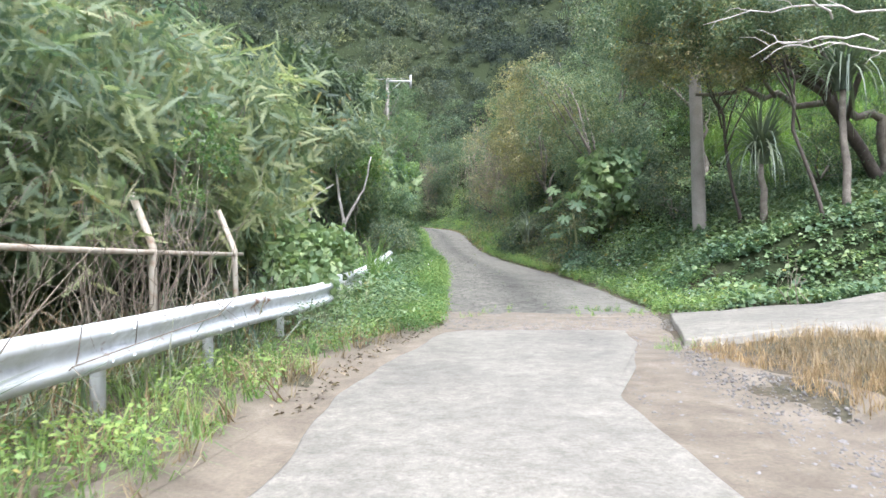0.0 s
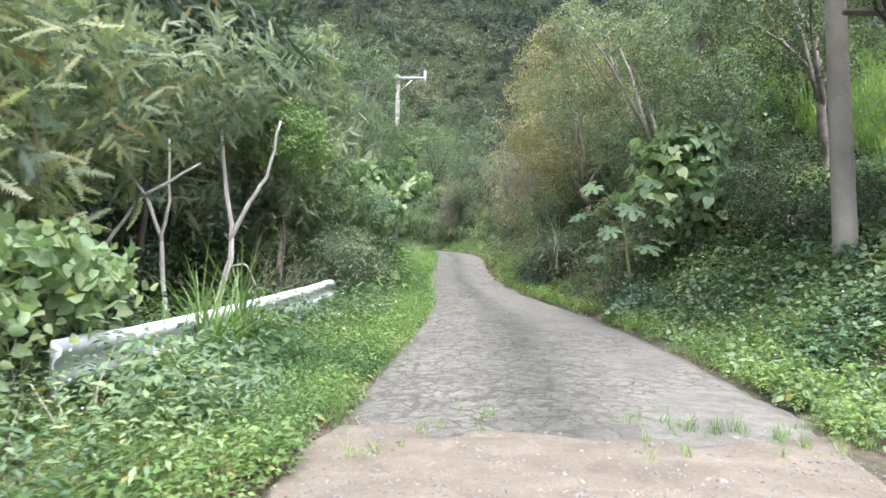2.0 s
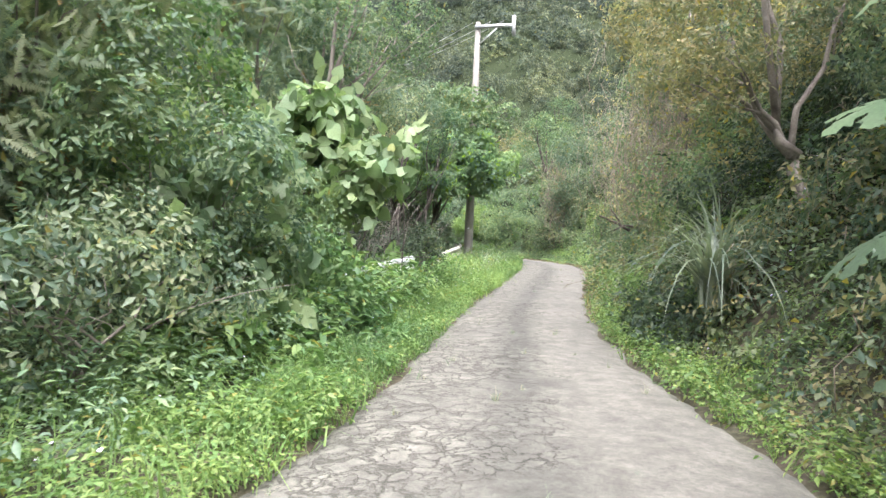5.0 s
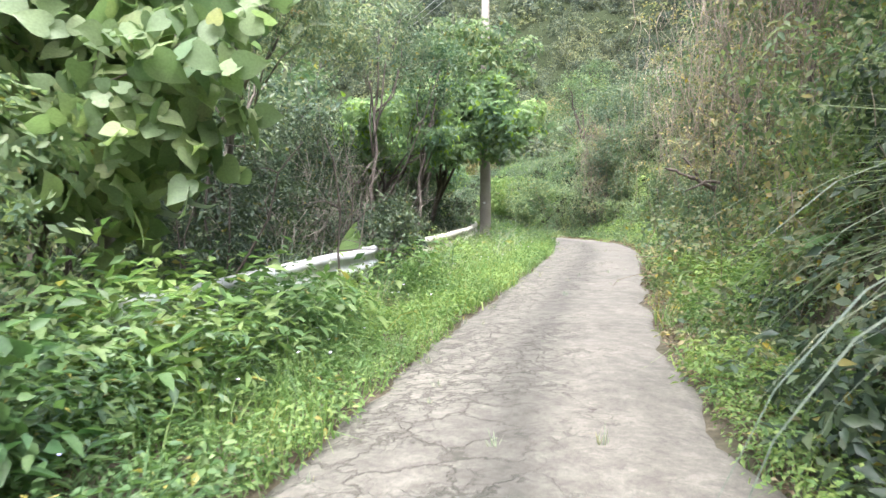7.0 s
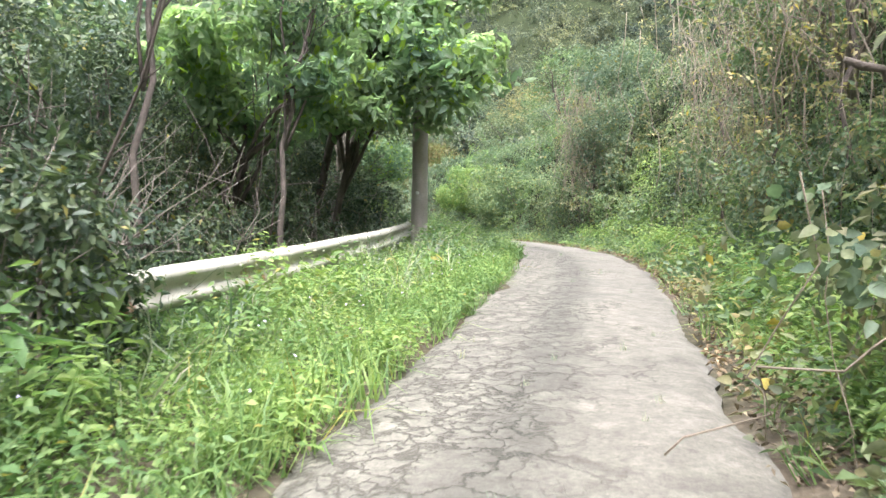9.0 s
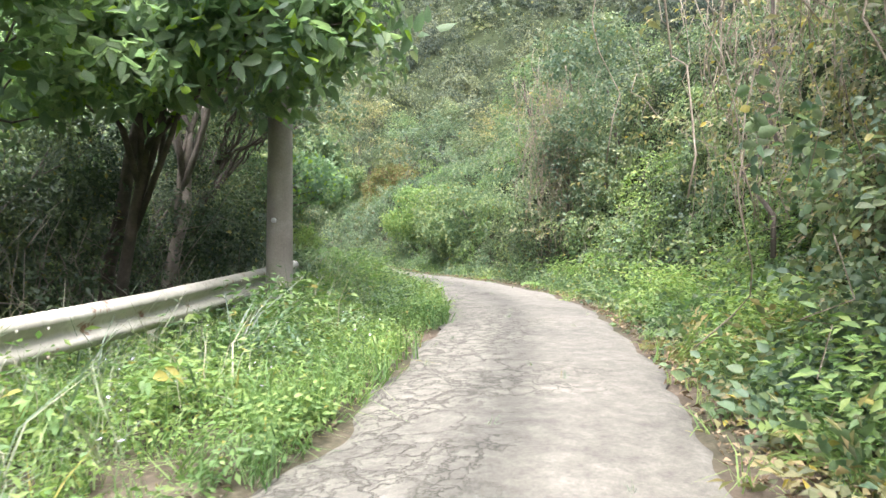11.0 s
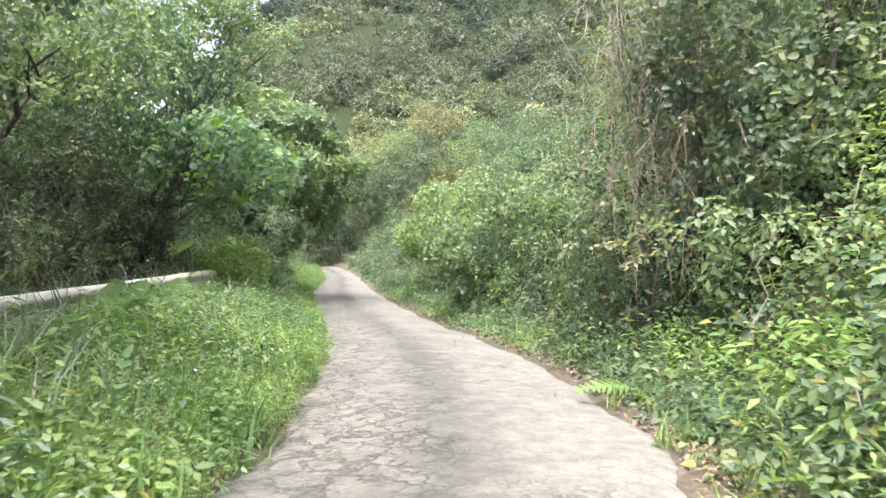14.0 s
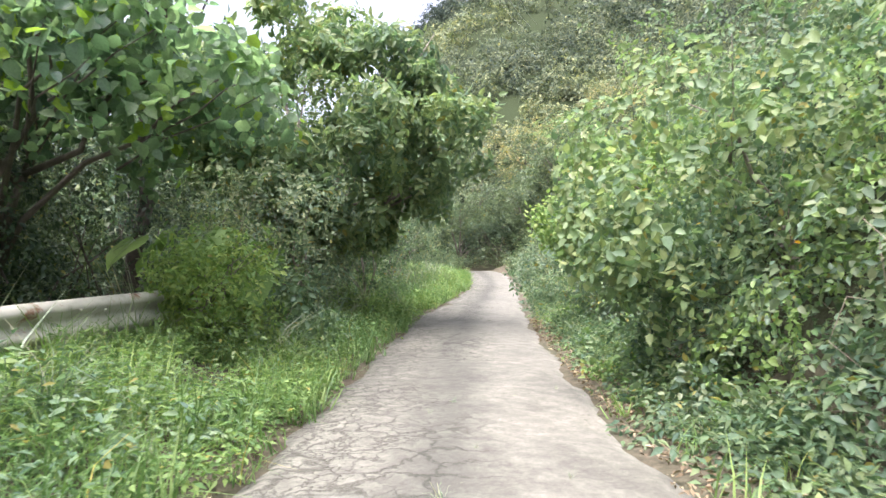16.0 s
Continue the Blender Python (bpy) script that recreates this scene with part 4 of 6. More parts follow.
# ---------------------------------------------------------------- far woods on the hills
def far_woods():
    """Crowns packed over the hills: each of several leafy lumps with sprigs standing off them."""
    x, y = rng.uniform(-150, 120, 7500), rng.uniform(30, 260, 7500)
    i, d = nearest(x, y)
    r = np.hypot(x + 5, y - 58)
    keep = (np.abs(d) > 13) & (r > 30) & (r < 215) & ((y > 70) | (x > 12)) & (rng.uniform(0, 1, 7500) < np.clip(60 / r, 0.36, 0.85))
    x, y, r = x[keep], y[keep], r[keep]
    geos, lit_tone = [], []
    for a, b, z, q in zip(x, y, ground(x, y), r):
        R = rng.uniform(1.4, 3.4) * np.interp(q, [35, 52, 70, 90], [0.5, 0.75, 1.0, 1.25])
        k, m = (6, 60) if q < 100 else (5, 32)
        off = unit(rng.normal(0, 1, (k, 3)) + (0, 0, 0.25)) * rng.uniform(0.25, 0.8, (k, 1)) * R * (1, 1, 0.7)
        size = R * rng.uniform(0.36, 0.66, k)
        c = np.array((a, b, z + R * 0.5)) + off
        pick = rng.integers(0, k, m)
        d = unit(rng.normal(0, 1, (m, 3)) + (0.05, -0.35, 0.5))
        p = c[pick] + d * (size[pick] * rng.uniform(0.7, 1.2, m))[:, None]
        way = rng.normal(0, 1, d.shape) + (0, 0, -0.3)
        way -= d * (way * d).sum(1, keepdims=True)
        sprigs = scatter(FAR_SPRIG[m % 3], p, frames(way, d + rng.normal(0, 0.25, d.shape)), rng.uniform(0.8, 1.4, m) * (1.1 if q < 100 else 1.75))
        geos.append(sprigs)
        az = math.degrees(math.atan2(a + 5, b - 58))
        # Distance and bearing terms paint a lit slope and darker ridge; the rest varies.
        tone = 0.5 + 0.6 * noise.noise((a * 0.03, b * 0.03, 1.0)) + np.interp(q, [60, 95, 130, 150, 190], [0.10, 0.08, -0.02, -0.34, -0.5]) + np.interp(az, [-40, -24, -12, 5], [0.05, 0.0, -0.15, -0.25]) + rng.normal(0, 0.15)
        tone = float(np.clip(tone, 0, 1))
        lit_tone.append(np.full(len(sprigs[0]), tone))
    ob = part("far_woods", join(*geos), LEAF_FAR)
    ob.data.attributes.new("tone", "FLOAT", "POINT").data.foreach_set("value", np.concatenate(lit_tone).astype(np.float32))
    tagged(ob, "dense dark green woods covering the hillside", "woods", kind="stuff")


far_woods()


# ---------------------------------------------------------------- background trees, left slope and top of the right bank
def background():
    kinds = []
    for k, (mat, tm, sc) in enumerate(((LEAF_DARK, BACK_SPRIG, 1.1), (LEAF_BUSH, BACK_SPRIG, 1.2), (LEAF_DARK, BACK_SPRIG, 1.25), (LEAF_VINE, BACK_SPRIG, 1.15), (LEAF_YELLOW, BACK_SPRIG, 1.15))):
        t = plant_tree("slope_tree", 0, -200 - 10 * k, (0.2, 0, 3.4, 2.2, 2.2, 3.2), tm, mat, 430, 36, 0.75, "leafy green tree on the wooded slope", r=0.13,  bark=BARK_DARK, scale=sc, limb_count=7, group="trees on the slopes")
        kinds.append(t)
    spots = []
    for s in np.arange(11, 84, 2.9):
        for d, h in ((-6.6, 0.85), (-10, 1.3), (-14.5, 1.9)):
            spots.append((s + rng.uniform(-1, 1), d + rng.uniform(-0.8, 0.8), h))
    for s in np.arange(24, 84, 3.0):
        for d, h in ((6.5, 0.5), (11, 0.7)) if s < 52 else ():
            spots.append((s + rng.uniform(-1, 1), d + rng.uniform(-0.8, 0.8), h))
    for s in np.arange(-30, 10, 6):
        spots.append((s, -16, 1.0))
    hill = []
    while len(hill) < 130:
        x, y = rng.uniform(-75, 45), rng.uniform(66, 125)
        r = math.hypot(x + 5, y - 58)
        if 18 < r < 66 and abs(nearest(x, y)[1][0]) > (12 if y < 84 else 7) and all((x - a) ** 2 + (y - b) ** 2 > 9 for a, b, _ in hill):
            hill.append((x, y, rng.uniform(0.75, 1.25)))
    for j, (s, d, h) in enumerate(spots):
        x, y = at(s, d)
        x, y = float(x[0]), float(y[0])
        g = float(ground(x, y)[0])
        k = h * rng.uniform(0.8, 1.15)
        copy = copy_thing(kinds[j % 4], pose(x, y, g - 0.1, 0, 0, rng.uniform(0, 360)))
        copy.scale = (k, k, k * rng.uniform(0.9, 1.15))
    for j, (x, y, k) in enumerate(hill):
        copy = copy_thing(kinds[(1, 4, 3, 0, 4, 1, 3)[j % 7]], pose(x, y, float(ground(x, y)[0]) - 0.4, 0, 0, rng.uniform(0, 360)))
        copy.scale = (k * 1.15, k * 1.15, k * 0.85)
    for k, t in enumerate(kinds):
        x, y = at(20 + 14 * k, -18.0)
        t.location = (float(x[0]), float(y[0]), float(ground(x, y)[0]) - 0.1)


background()


# ---------------------------------------------------------------- left side: feathery thicket, pale forked tree, shrubs
def feathery_shrubs():
    kinds = []
    for k in range(4):
        t = plant_tree("feathery_shrub", -60, -60 - 5 * k, (0.25, 0, 2.9, 1.35, 1.5, 1.7), FEATHER, LEAF_FEATHER, 860, 38, 0.40, "tall shrub with pale green feathery leaves and thin grey stems", "shrub", r=0.035, droop=0.25, limb_count=9, scale=1.0, open_below=0.7, group="feathery shrubs along the lane")
        p, d, _ = lumps(46, (0.25, 0, 3.1), (1.3, 1.4, 1.6), 9, 0.18, 0.6)
        part("seed_cluster", spread([small_leaf(0.13, 0.02, 0.1, 0.1)], np.repeat(p, 3, 0) + rng.normal(0, 0.05, (138, 3)), frames(rng.normal(0, 0.4, (138, 3)) + (0, 0, -1.0), (1, 0, 0)), rng.uniform(0.8, 1.3, 138)), LEAF_DRY, t, "dry brown seed pods")["kind"] = "stuff"
        kinds.append(t)
    spots = ((-4.6, 6.0, 0.98, 40), (-4.5, 8.6, 1.05, 90), (-4.2, 11.4, 1.1, 0), (-6.0, 7.6, 1.25, 150), (-5.8, 12.0, 1.4, 20), (-4.9, 14.4, 1.35, 0), (-7.0, 17.0, 1.5, 200), (-7.2, 21.5, 1.55, 0),
             (-6.4, 4.4, 1.2, 70), (-8.2, 19.4, 1.7, 120), (-5.6, 24.4, 1.5, 0), (-7.4, 9.5, 1.65, 30), (-4.6, 3.2, 0.95, 250))
    for j, (x, y, k, a) in enumerate(spots):
        m = pose(x, y, float(ground(x, y)[0]) - 0.05, 0, 0, a)
        t = copy_thing(kinds[j % 4], m) if j > 3 else kinds[j]
        if j <= 3:
            t.location, t.rotation_euler = m.translation, m.to_euler()
        t.scale = (k, k, k)


feathery_shrubs()


def forked_tree():
    """A leafless-stemmed pale tree, forked low, that leans over the barrier."""
    x, y = -2.85, 17.7
    g = float(ground(x, y)[0])
    thing = new("forked_tree")
    thing.location = (x, y, g)
    geos = []
    for path, r in ((((0, 0, -0.2), (0.15, 0, 0.6), (0.32, 0, 1.15), (0.30, 0.05, 1.75), (0.18, 0.1, 2.3), (0.1, 0.1, 3.2)), 0.06), (((0.30, 0.02, 1.5), (0.55, 0, 2.0), (0.85, 0.1, 2.5), (1.0, 0.1, 3.3)), 0.042),
                    (((-0.35, -0.6, -0.2), (-0.4, -0.6, 0.7), (-0.5, -0.55, 1.5), (-0.75, -0.5, 2.1), (-1.2, -0.5, 2.6)), 0.045), (((-0.5, -0.55, 1.4), (-0.35, -0.6, 2.0), (-0.4, -0.6, 2.9)), 0.03),
                    (((-1.3, -1.2, -0.2), (-1.1, -1.1, 1.2), (-0.6, -1.0, 2.0), (0.2, -0.9, 2.5)), 0.035), (((0.3, 0, 1.1), (0.6, -0.1, 1.15), (0.75, -0.1, 0.8), (0.9, -0.1, 0.75)), 0.012)):
        path = np.array(path)
        t = np.linspace(0, len(path) - 1, 3 * len(path))
        p = np.stack([np.interp(t, np.arange(len(path)), path[:, k]) for k in range(3)], 1) + rng.normal(0, 0.008, (len(t), 3))
        geos.append(tube(p, np.linspace(r, r * 0.45, len(t)), 8))
    part("trunk", join(*geos), BARK_PALE, thing, "pale grey forked stems", smooth=True)
    leaves, _ = crown_geo(FEATHER_FINE, 330, (-0.1, -0.4, 3.75), (1.5, 1.4, 0.5), 18, 0.4, 0.9, 0.3)
    part("crown", leaves, LEAF_FEATHER, thing)
    tagged(thing, "small tree with pale forked stems and feathery leaves", "tree")


forked_tree()


def stems(name, x, y, n, height, wide, r, mat, label, category, fork=2):
    """A tangle of thin bare stems, each with its side twigs."""
    thing = new(name)
    thing.location = (x, y, float(ground(x, y)[0]))
    for _ in range(n):
        a = np.array((rng.normal(0, wide * 0.4), rng.normal(0, wide * 0.4), -0.1))
        b = np.array((a[0] + rng.normal(0, wide * 0.6), a[1] + rng.normal(0, wide * 0.6), height * rng.uniform(0.5, 1.05)))
        p = bent(a, b, 0.1, 6, 0.05)
        geos = [tube(p, np.linspace(r, r * 0.3, 6) * rng.uniform(0.6, 1.2), 5)]
        for _ in range(fork):
            q = p[rng.integers(2, 5)]
            geos.append(tube(bent(q, q + rng.normal(0, wide * 0.35, 3) + (0, 0, 0.15), 0.05, 4, 0.03), np.linspace(r * 0.5, r * 0.15, 4), 4))
        part("stem", join(*geos), mat, thing, smooth=True)
    return tagged(thing, label, category)


plant_tree("climbing_vine", -3.0, 7.6, (0.5, -0.3, 2.25, 0.18, 0.25, 0.5), VINE_SPRIG, LEAF_WEED, 70, 12, 0.16, "bright yellow-green vine hanging in the thicket", "vine", r=0.01, scale=0.55, limb_count=4)
plant_tree("climbing_vine", -2.7, 20.8, (0.3, 0.0, 3.3, 0.5, 0.8, 0.9), VINE_SPRIG, LEAF_WEED, 320, 24, 0.25, "bright yellow-green vine over the shrubs", "vine", r=0.012, scale=0.8, limb_count=4)
plant_tree("climbing_vine", -3.0, 24.4, (0.4, 0.0, 3.0, 0.5, 1.0, 1.2), VINE_SPRIG, LEAF_WEED, 340, 26, 0.28, "bright yellow-green vine over the shrubs", "vine", r=0.012, scale=0.9, limb_count=4)
stems("dry_brush", -3.05, 6.5, 46, 1.9, 0.8, 0.008, TWIG, "tangle of dry brown stems on the fence", "brush")
stems("dry_brush", -3.3, 4.6, 30, 1.5, 0.9, 0.007, TWIG, "tangle of dry brown stems behind the fence", "brush")
stems("dry_brush", -3.4, 8.0, 26, 2.3, 0.7, 0.009, TWIG, "dry leafless stems in the thicket", "brush")
stems("dry_brush", -2.6, 20.2, 14, 1.2, 0.6, 0.014, TWIG, "cut brown stubs and twigs behind the barrier", "brush")
stems("dry_stalk", 6.5, 12.8, 5, 0.8, 0.3, 0.012, TWIG, "broken dry stalks beside a concrete slab", "stalks")
stems("bare_thicket", -3.9, 31.5, 7, 3.6, 1.2, 0.02, BARK_DARK, "thin grey saplings in deep shade", "thicket")
stems("bare_thicket", -4.6, 36.5, 8, 4.2, 1.4, 0.02, BARK_DARK, "thin grey saplings in deep shade", "thicket")
for x, y, n in ((-3.9, 34.2, 14), (-4.5, 36.6, 16), (-5.0, 39.4, 16), (-5.6, 42.6, 16), (-6.2, 45.2, 12)):
    stems("bare_thicket", x, y, n, 2.6, 1.3, 0.012, BARK, "grey leafless twigs in the shade behind the barrier", "thicket", fork=5)
stems("bare_thicket", -5.2, 41.5, 8, 4.2, 1.4, 0.02, BARK_DARK, "thin grey saplings in deep shade", "thicket")

# leafy shrubs pressing on the left edge
for x, y, crown, tm, mat, n, count, size, label in (
        (-2.45, 12.5, (0.0, 0, 0.95, 0.5, 1.1, 0.5), VINE_BIG, LEAF_ROUND, 300, 18, 0.32, "rounded shrub of pale broad leaves behind the barrier"),
        (-2.3, 11.4, (0.0, 0, 0.75, 0.4, 0.6, 0.4), VINE_BIG, LEAF_ROUND, 150, 14, 0.28, "pale broad-leaved shrub smothering the barrier"),
        (-1.4, 15.8, (0.0, 0, 0.3, 0.5, 0.9, 0.25), VINE_SPRIG, LEAF_WEED, 190, 12, 0.25, "low soft-leaved shrub at the verge"),
        (-1.9, 22.5, (0.1, 0, 0.9, 0.8, 1.2, 0.7), BUSH_SPRIG, LEAF_BUSH, 420, 16, 0.35, "green shrub crowding the lane"),
        (-2.2, 24.0, (0.2, 0, 1.9, 1.0, 1.4, 1.2), BUSH_SPRIG, LEAF_VINE, 760, 22, 0.45, "tall green shrub hung with vines"),
        (-2.9, 26.8, (0.1, 0, 1.4, 0.9, 1.2, 0.9), BUSH_SPRIG, LEAF_VINE, 460, 18, 0.45, "tall green shrub hung with vines"),
        (-2.0, 25.5, (0.3, 0, 0.8, 0.6, 1.2, 0.6), VINE_SPRIG, LEAF_WEED, 300, 14, 0.3, "bright green shrub at the verge"),
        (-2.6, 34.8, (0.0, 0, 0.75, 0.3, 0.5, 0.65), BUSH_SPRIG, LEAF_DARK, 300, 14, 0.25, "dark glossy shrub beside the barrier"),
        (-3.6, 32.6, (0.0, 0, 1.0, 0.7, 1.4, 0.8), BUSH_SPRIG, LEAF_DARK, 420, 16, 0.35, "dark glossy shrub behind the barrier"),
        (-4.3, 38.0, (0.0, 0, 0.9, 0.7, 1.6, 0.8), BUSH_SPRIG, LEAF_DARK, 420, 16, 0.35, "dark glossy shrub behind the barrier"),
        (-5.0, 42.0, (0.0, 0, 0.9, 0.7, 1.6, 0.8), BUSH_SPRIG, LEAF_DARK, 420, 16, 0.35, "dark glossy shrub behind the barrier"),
        # These two thickets carry the deep shade as a dark leaf colour.
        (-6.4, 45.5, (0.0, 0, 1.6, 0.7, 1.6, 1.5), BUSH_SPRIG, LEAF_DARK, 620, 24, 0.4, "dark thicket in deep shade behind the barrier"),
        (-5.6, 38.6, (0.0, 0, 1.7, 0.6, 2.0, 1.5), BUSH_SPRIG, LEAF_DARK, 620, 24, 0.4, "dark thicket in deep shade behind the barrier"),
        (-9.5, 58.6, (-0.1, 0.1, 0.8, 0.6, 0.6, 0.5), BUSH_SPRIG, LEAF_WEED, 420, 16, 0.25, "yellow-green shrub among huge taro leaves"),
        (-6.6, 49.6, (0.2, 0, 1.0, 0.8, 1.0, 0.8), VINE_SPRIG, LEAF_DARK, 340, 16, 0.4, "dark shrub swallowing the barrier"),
        # Shade behind the barrier is put into this shrub's dark leaves.
        (-9.6, 54.4, (-0.4, 0.2, 2.0, 1.2, 1.6, 1.4), BUSH_SPRIG, LEAF_DARK, 560, 20, 0.5, "shrub behind the barrier, shade put in its dark leaf colour"),
        (-10.5, 60.5, (0.0, 0, 1.3, 1.3, 1.5, 1.0), BUSH_SPRIG, LEAF_BUSH, 460, 18, 0.45, "green shrub on the verge"),
        (-13.8, 65.5, (0.0, 0, 1.7, 1.4, 1.8, 1.3), BUSH_SPRIG, LEAF_VINE, 520, 18, 0.5, "green shrub on the verge"),
        (-17.6, 70.5, (0.0, 0, 1.9, 1.5, 1.9, 1.5), BUSH_SPRIG, LEAF_BUSH, 520, 18, 0.5, "green shrub on the verge")):
    plant_tree("shrub", x, y, crown, tm, mat, n, count, size, label, "shrub", r=0.035, limb_count=8, group="shrubs on the verge")

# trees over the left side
# Dark leaves here paint the shade under the overhanging trees.
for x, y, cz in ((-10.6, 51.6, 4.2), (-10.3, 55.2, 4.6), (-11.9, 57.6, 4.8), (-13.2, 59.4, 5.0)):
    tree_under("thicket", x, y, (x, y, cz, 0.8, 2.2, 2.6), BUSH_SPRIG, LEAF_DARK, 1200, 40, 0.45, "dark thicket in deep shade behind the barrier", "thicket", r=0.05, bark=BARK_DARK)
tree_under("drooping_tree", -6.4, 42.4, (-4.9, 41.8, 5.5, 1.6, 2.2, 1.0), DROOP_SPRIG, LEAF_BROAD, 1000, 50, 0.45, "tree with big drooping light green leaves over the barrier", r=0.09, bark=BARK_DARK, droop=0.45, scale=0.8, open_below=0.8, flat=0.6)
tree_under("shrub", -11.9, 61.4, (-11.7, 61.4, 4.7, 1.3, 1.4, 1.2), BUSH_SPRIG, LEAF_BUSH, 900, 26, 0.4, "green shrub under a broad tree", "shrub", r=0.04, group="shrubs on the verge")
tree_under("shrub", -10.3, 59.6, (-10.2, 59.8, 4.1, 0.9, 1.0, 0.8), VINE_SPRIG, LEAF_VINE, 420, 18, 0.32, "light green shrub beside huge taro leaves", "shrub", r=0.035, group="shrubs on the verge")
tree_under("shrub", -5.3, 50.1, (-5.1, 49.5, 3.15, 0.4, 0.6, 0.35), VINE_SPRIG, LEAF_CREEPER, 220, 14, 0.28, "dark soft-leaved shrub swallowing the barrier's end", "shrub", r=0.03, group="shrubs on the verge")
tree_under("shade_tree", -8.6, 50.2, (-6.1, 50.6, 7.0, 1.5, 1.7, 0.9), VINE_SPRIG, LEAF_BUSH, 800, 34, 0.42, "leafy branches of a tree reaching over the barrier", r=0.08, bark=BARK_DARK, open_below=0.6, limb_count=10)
# Thicket row coloured dark to paint in the shade behind the pole.
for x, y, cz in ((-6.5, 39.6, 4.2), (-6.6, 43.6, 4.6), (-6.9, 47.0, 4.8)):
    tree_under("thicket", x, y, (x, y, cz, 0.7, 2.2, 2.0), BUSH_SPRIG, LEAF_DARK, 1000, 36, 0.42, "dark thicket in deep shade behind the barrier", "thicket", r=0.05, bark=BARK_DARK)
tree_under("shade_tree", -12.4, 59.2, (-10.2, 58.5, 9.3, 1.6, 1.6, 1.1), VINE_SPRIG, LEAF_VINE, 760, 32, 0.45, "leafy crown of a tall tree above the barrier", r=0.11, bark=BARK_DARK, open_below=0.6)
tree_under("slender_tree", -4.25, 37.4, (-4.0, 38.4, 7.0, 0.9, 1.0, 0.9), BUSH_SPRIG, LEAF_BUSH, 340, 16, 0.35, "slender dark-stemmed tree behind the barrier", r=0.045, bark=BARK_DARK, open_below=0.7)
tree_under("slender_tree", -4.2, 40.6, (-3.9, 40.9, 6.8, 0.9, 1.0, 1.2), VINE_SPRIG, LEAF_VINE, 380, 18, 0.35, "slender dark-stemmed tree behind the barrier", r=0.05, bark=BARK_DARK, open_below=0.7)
# Feathery crown in the dark leaf colour, its shade painted in.
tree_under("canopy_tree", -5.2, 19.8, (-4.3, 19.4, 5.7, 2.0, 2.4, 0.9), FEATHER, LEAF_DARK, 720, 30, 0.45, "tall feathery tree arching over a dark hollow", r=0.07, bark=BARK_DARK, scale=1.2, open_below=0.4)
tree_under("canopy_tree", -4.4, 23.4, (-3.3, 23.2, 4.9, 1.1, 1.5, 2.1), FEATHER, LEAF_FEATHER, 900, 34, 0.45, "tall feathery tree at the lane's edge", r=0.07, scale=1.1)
# Back of the hollow: the shade is in the dark leaf colour.
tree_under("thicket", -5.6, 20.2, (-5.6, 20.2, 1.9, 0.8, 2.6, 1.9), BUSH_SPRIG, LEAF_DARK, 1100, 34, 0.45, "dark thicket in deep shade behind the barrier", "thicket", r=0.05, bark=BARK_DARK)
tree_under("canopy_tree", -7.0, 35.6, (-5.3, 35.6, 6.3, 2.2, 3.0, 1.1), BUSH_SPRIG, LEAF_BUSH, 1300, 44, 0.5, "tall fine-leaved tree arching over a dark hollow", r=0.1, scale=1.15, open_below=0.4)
# Two more thickets whose dark leaves stand for shade under the canopy.
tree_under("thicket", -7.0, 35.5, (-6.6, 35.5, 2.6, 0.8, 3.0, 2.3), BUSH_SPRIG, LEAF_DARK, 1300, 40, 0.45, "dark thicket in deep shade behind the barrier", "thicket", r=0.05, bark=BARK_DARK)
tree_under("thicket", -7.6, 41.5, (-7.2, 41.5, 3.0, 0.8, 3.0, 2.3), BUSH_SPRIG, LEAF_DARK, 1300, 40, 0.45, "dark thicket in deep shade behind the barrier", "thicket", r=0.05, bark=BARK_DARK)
tree_under("drooping_tree", -6.4, 45.6, (-4.1, 45.4, 8.3, 2.2, 1.6, 1.4), DROOP_SPRIG, LEAF_VINE, 760, 46, 0.5, "tall leafy tree round a concrete pole", r=0.11, bark=BARK_DARK, droop=0.4, scale=0.8, open_below=0.6, flat=0.55)
tree_under("shade_tree", -14.4, 56.6, (-13.6, 56.8, 8.4, 2.2, 2.2, 1.6), VINE_SPRIG, LEAF_BUSH, 1500, 46, 0.55, "tall leafy tree overhanging the barrier", r=0.13, bark=BARK_DARK, scale=1.15, open_below=0.5)
tree_under("round_leaved_tree", -10.6, 56.6, (-8.7, 56.9, 6.3, 1.1, 1.4, 0.8), VINE_BIG, LEAF_BROAD, 480, 30, 0.4, "tree with light green rounded leaves reaching over the barrier", r=0.07, bark=BARK_DARK, droop=0.35, open_below=0.6)
plant_tree("broad_leaved_tree", -3.8, 28.8, (1.0, -0.4, 2.7, 1.2, 0.9, 1.0), BROAD_SPRIG, LEAF_ROUND, 330, 30, 0.36, "tree with large heart-shaped pale green leaves", r=0.06, droop=0.5, scale=1.12)
plant_tree("canopy_tree", -3.6, 29.4, (1.2, 0.0, 5.6, 1.1, 1.9, 2.0), BUSH_SPRIG, LEAF_VINE, 700, 34, 0.42, "tall slender tree leaning over the lane's edge", r=0.09, open_below=0.8)
plant_tree("broad_leaved_tree", -2.6, 24.2, (0.6, 0.3, 1.7, 0.8, 0.9, 0.7), BROAD_SPRIG, LEAF_ROUND, 90, 9, 0.3, "shrub with large heart-shaped pale green leaves", r=0.05, droop=0.5)
plant_tree("canopy_tree", -5.6, 30.5, (0.4, 0.5, 6.0, 2.4, 2.8, 1.6), FEATHER, LEAF_FEATHER, 760, 26, 0.6, "tall tree with feathery leaves arching overhead", r=0.09, scale=1.3, open_below=0.4)
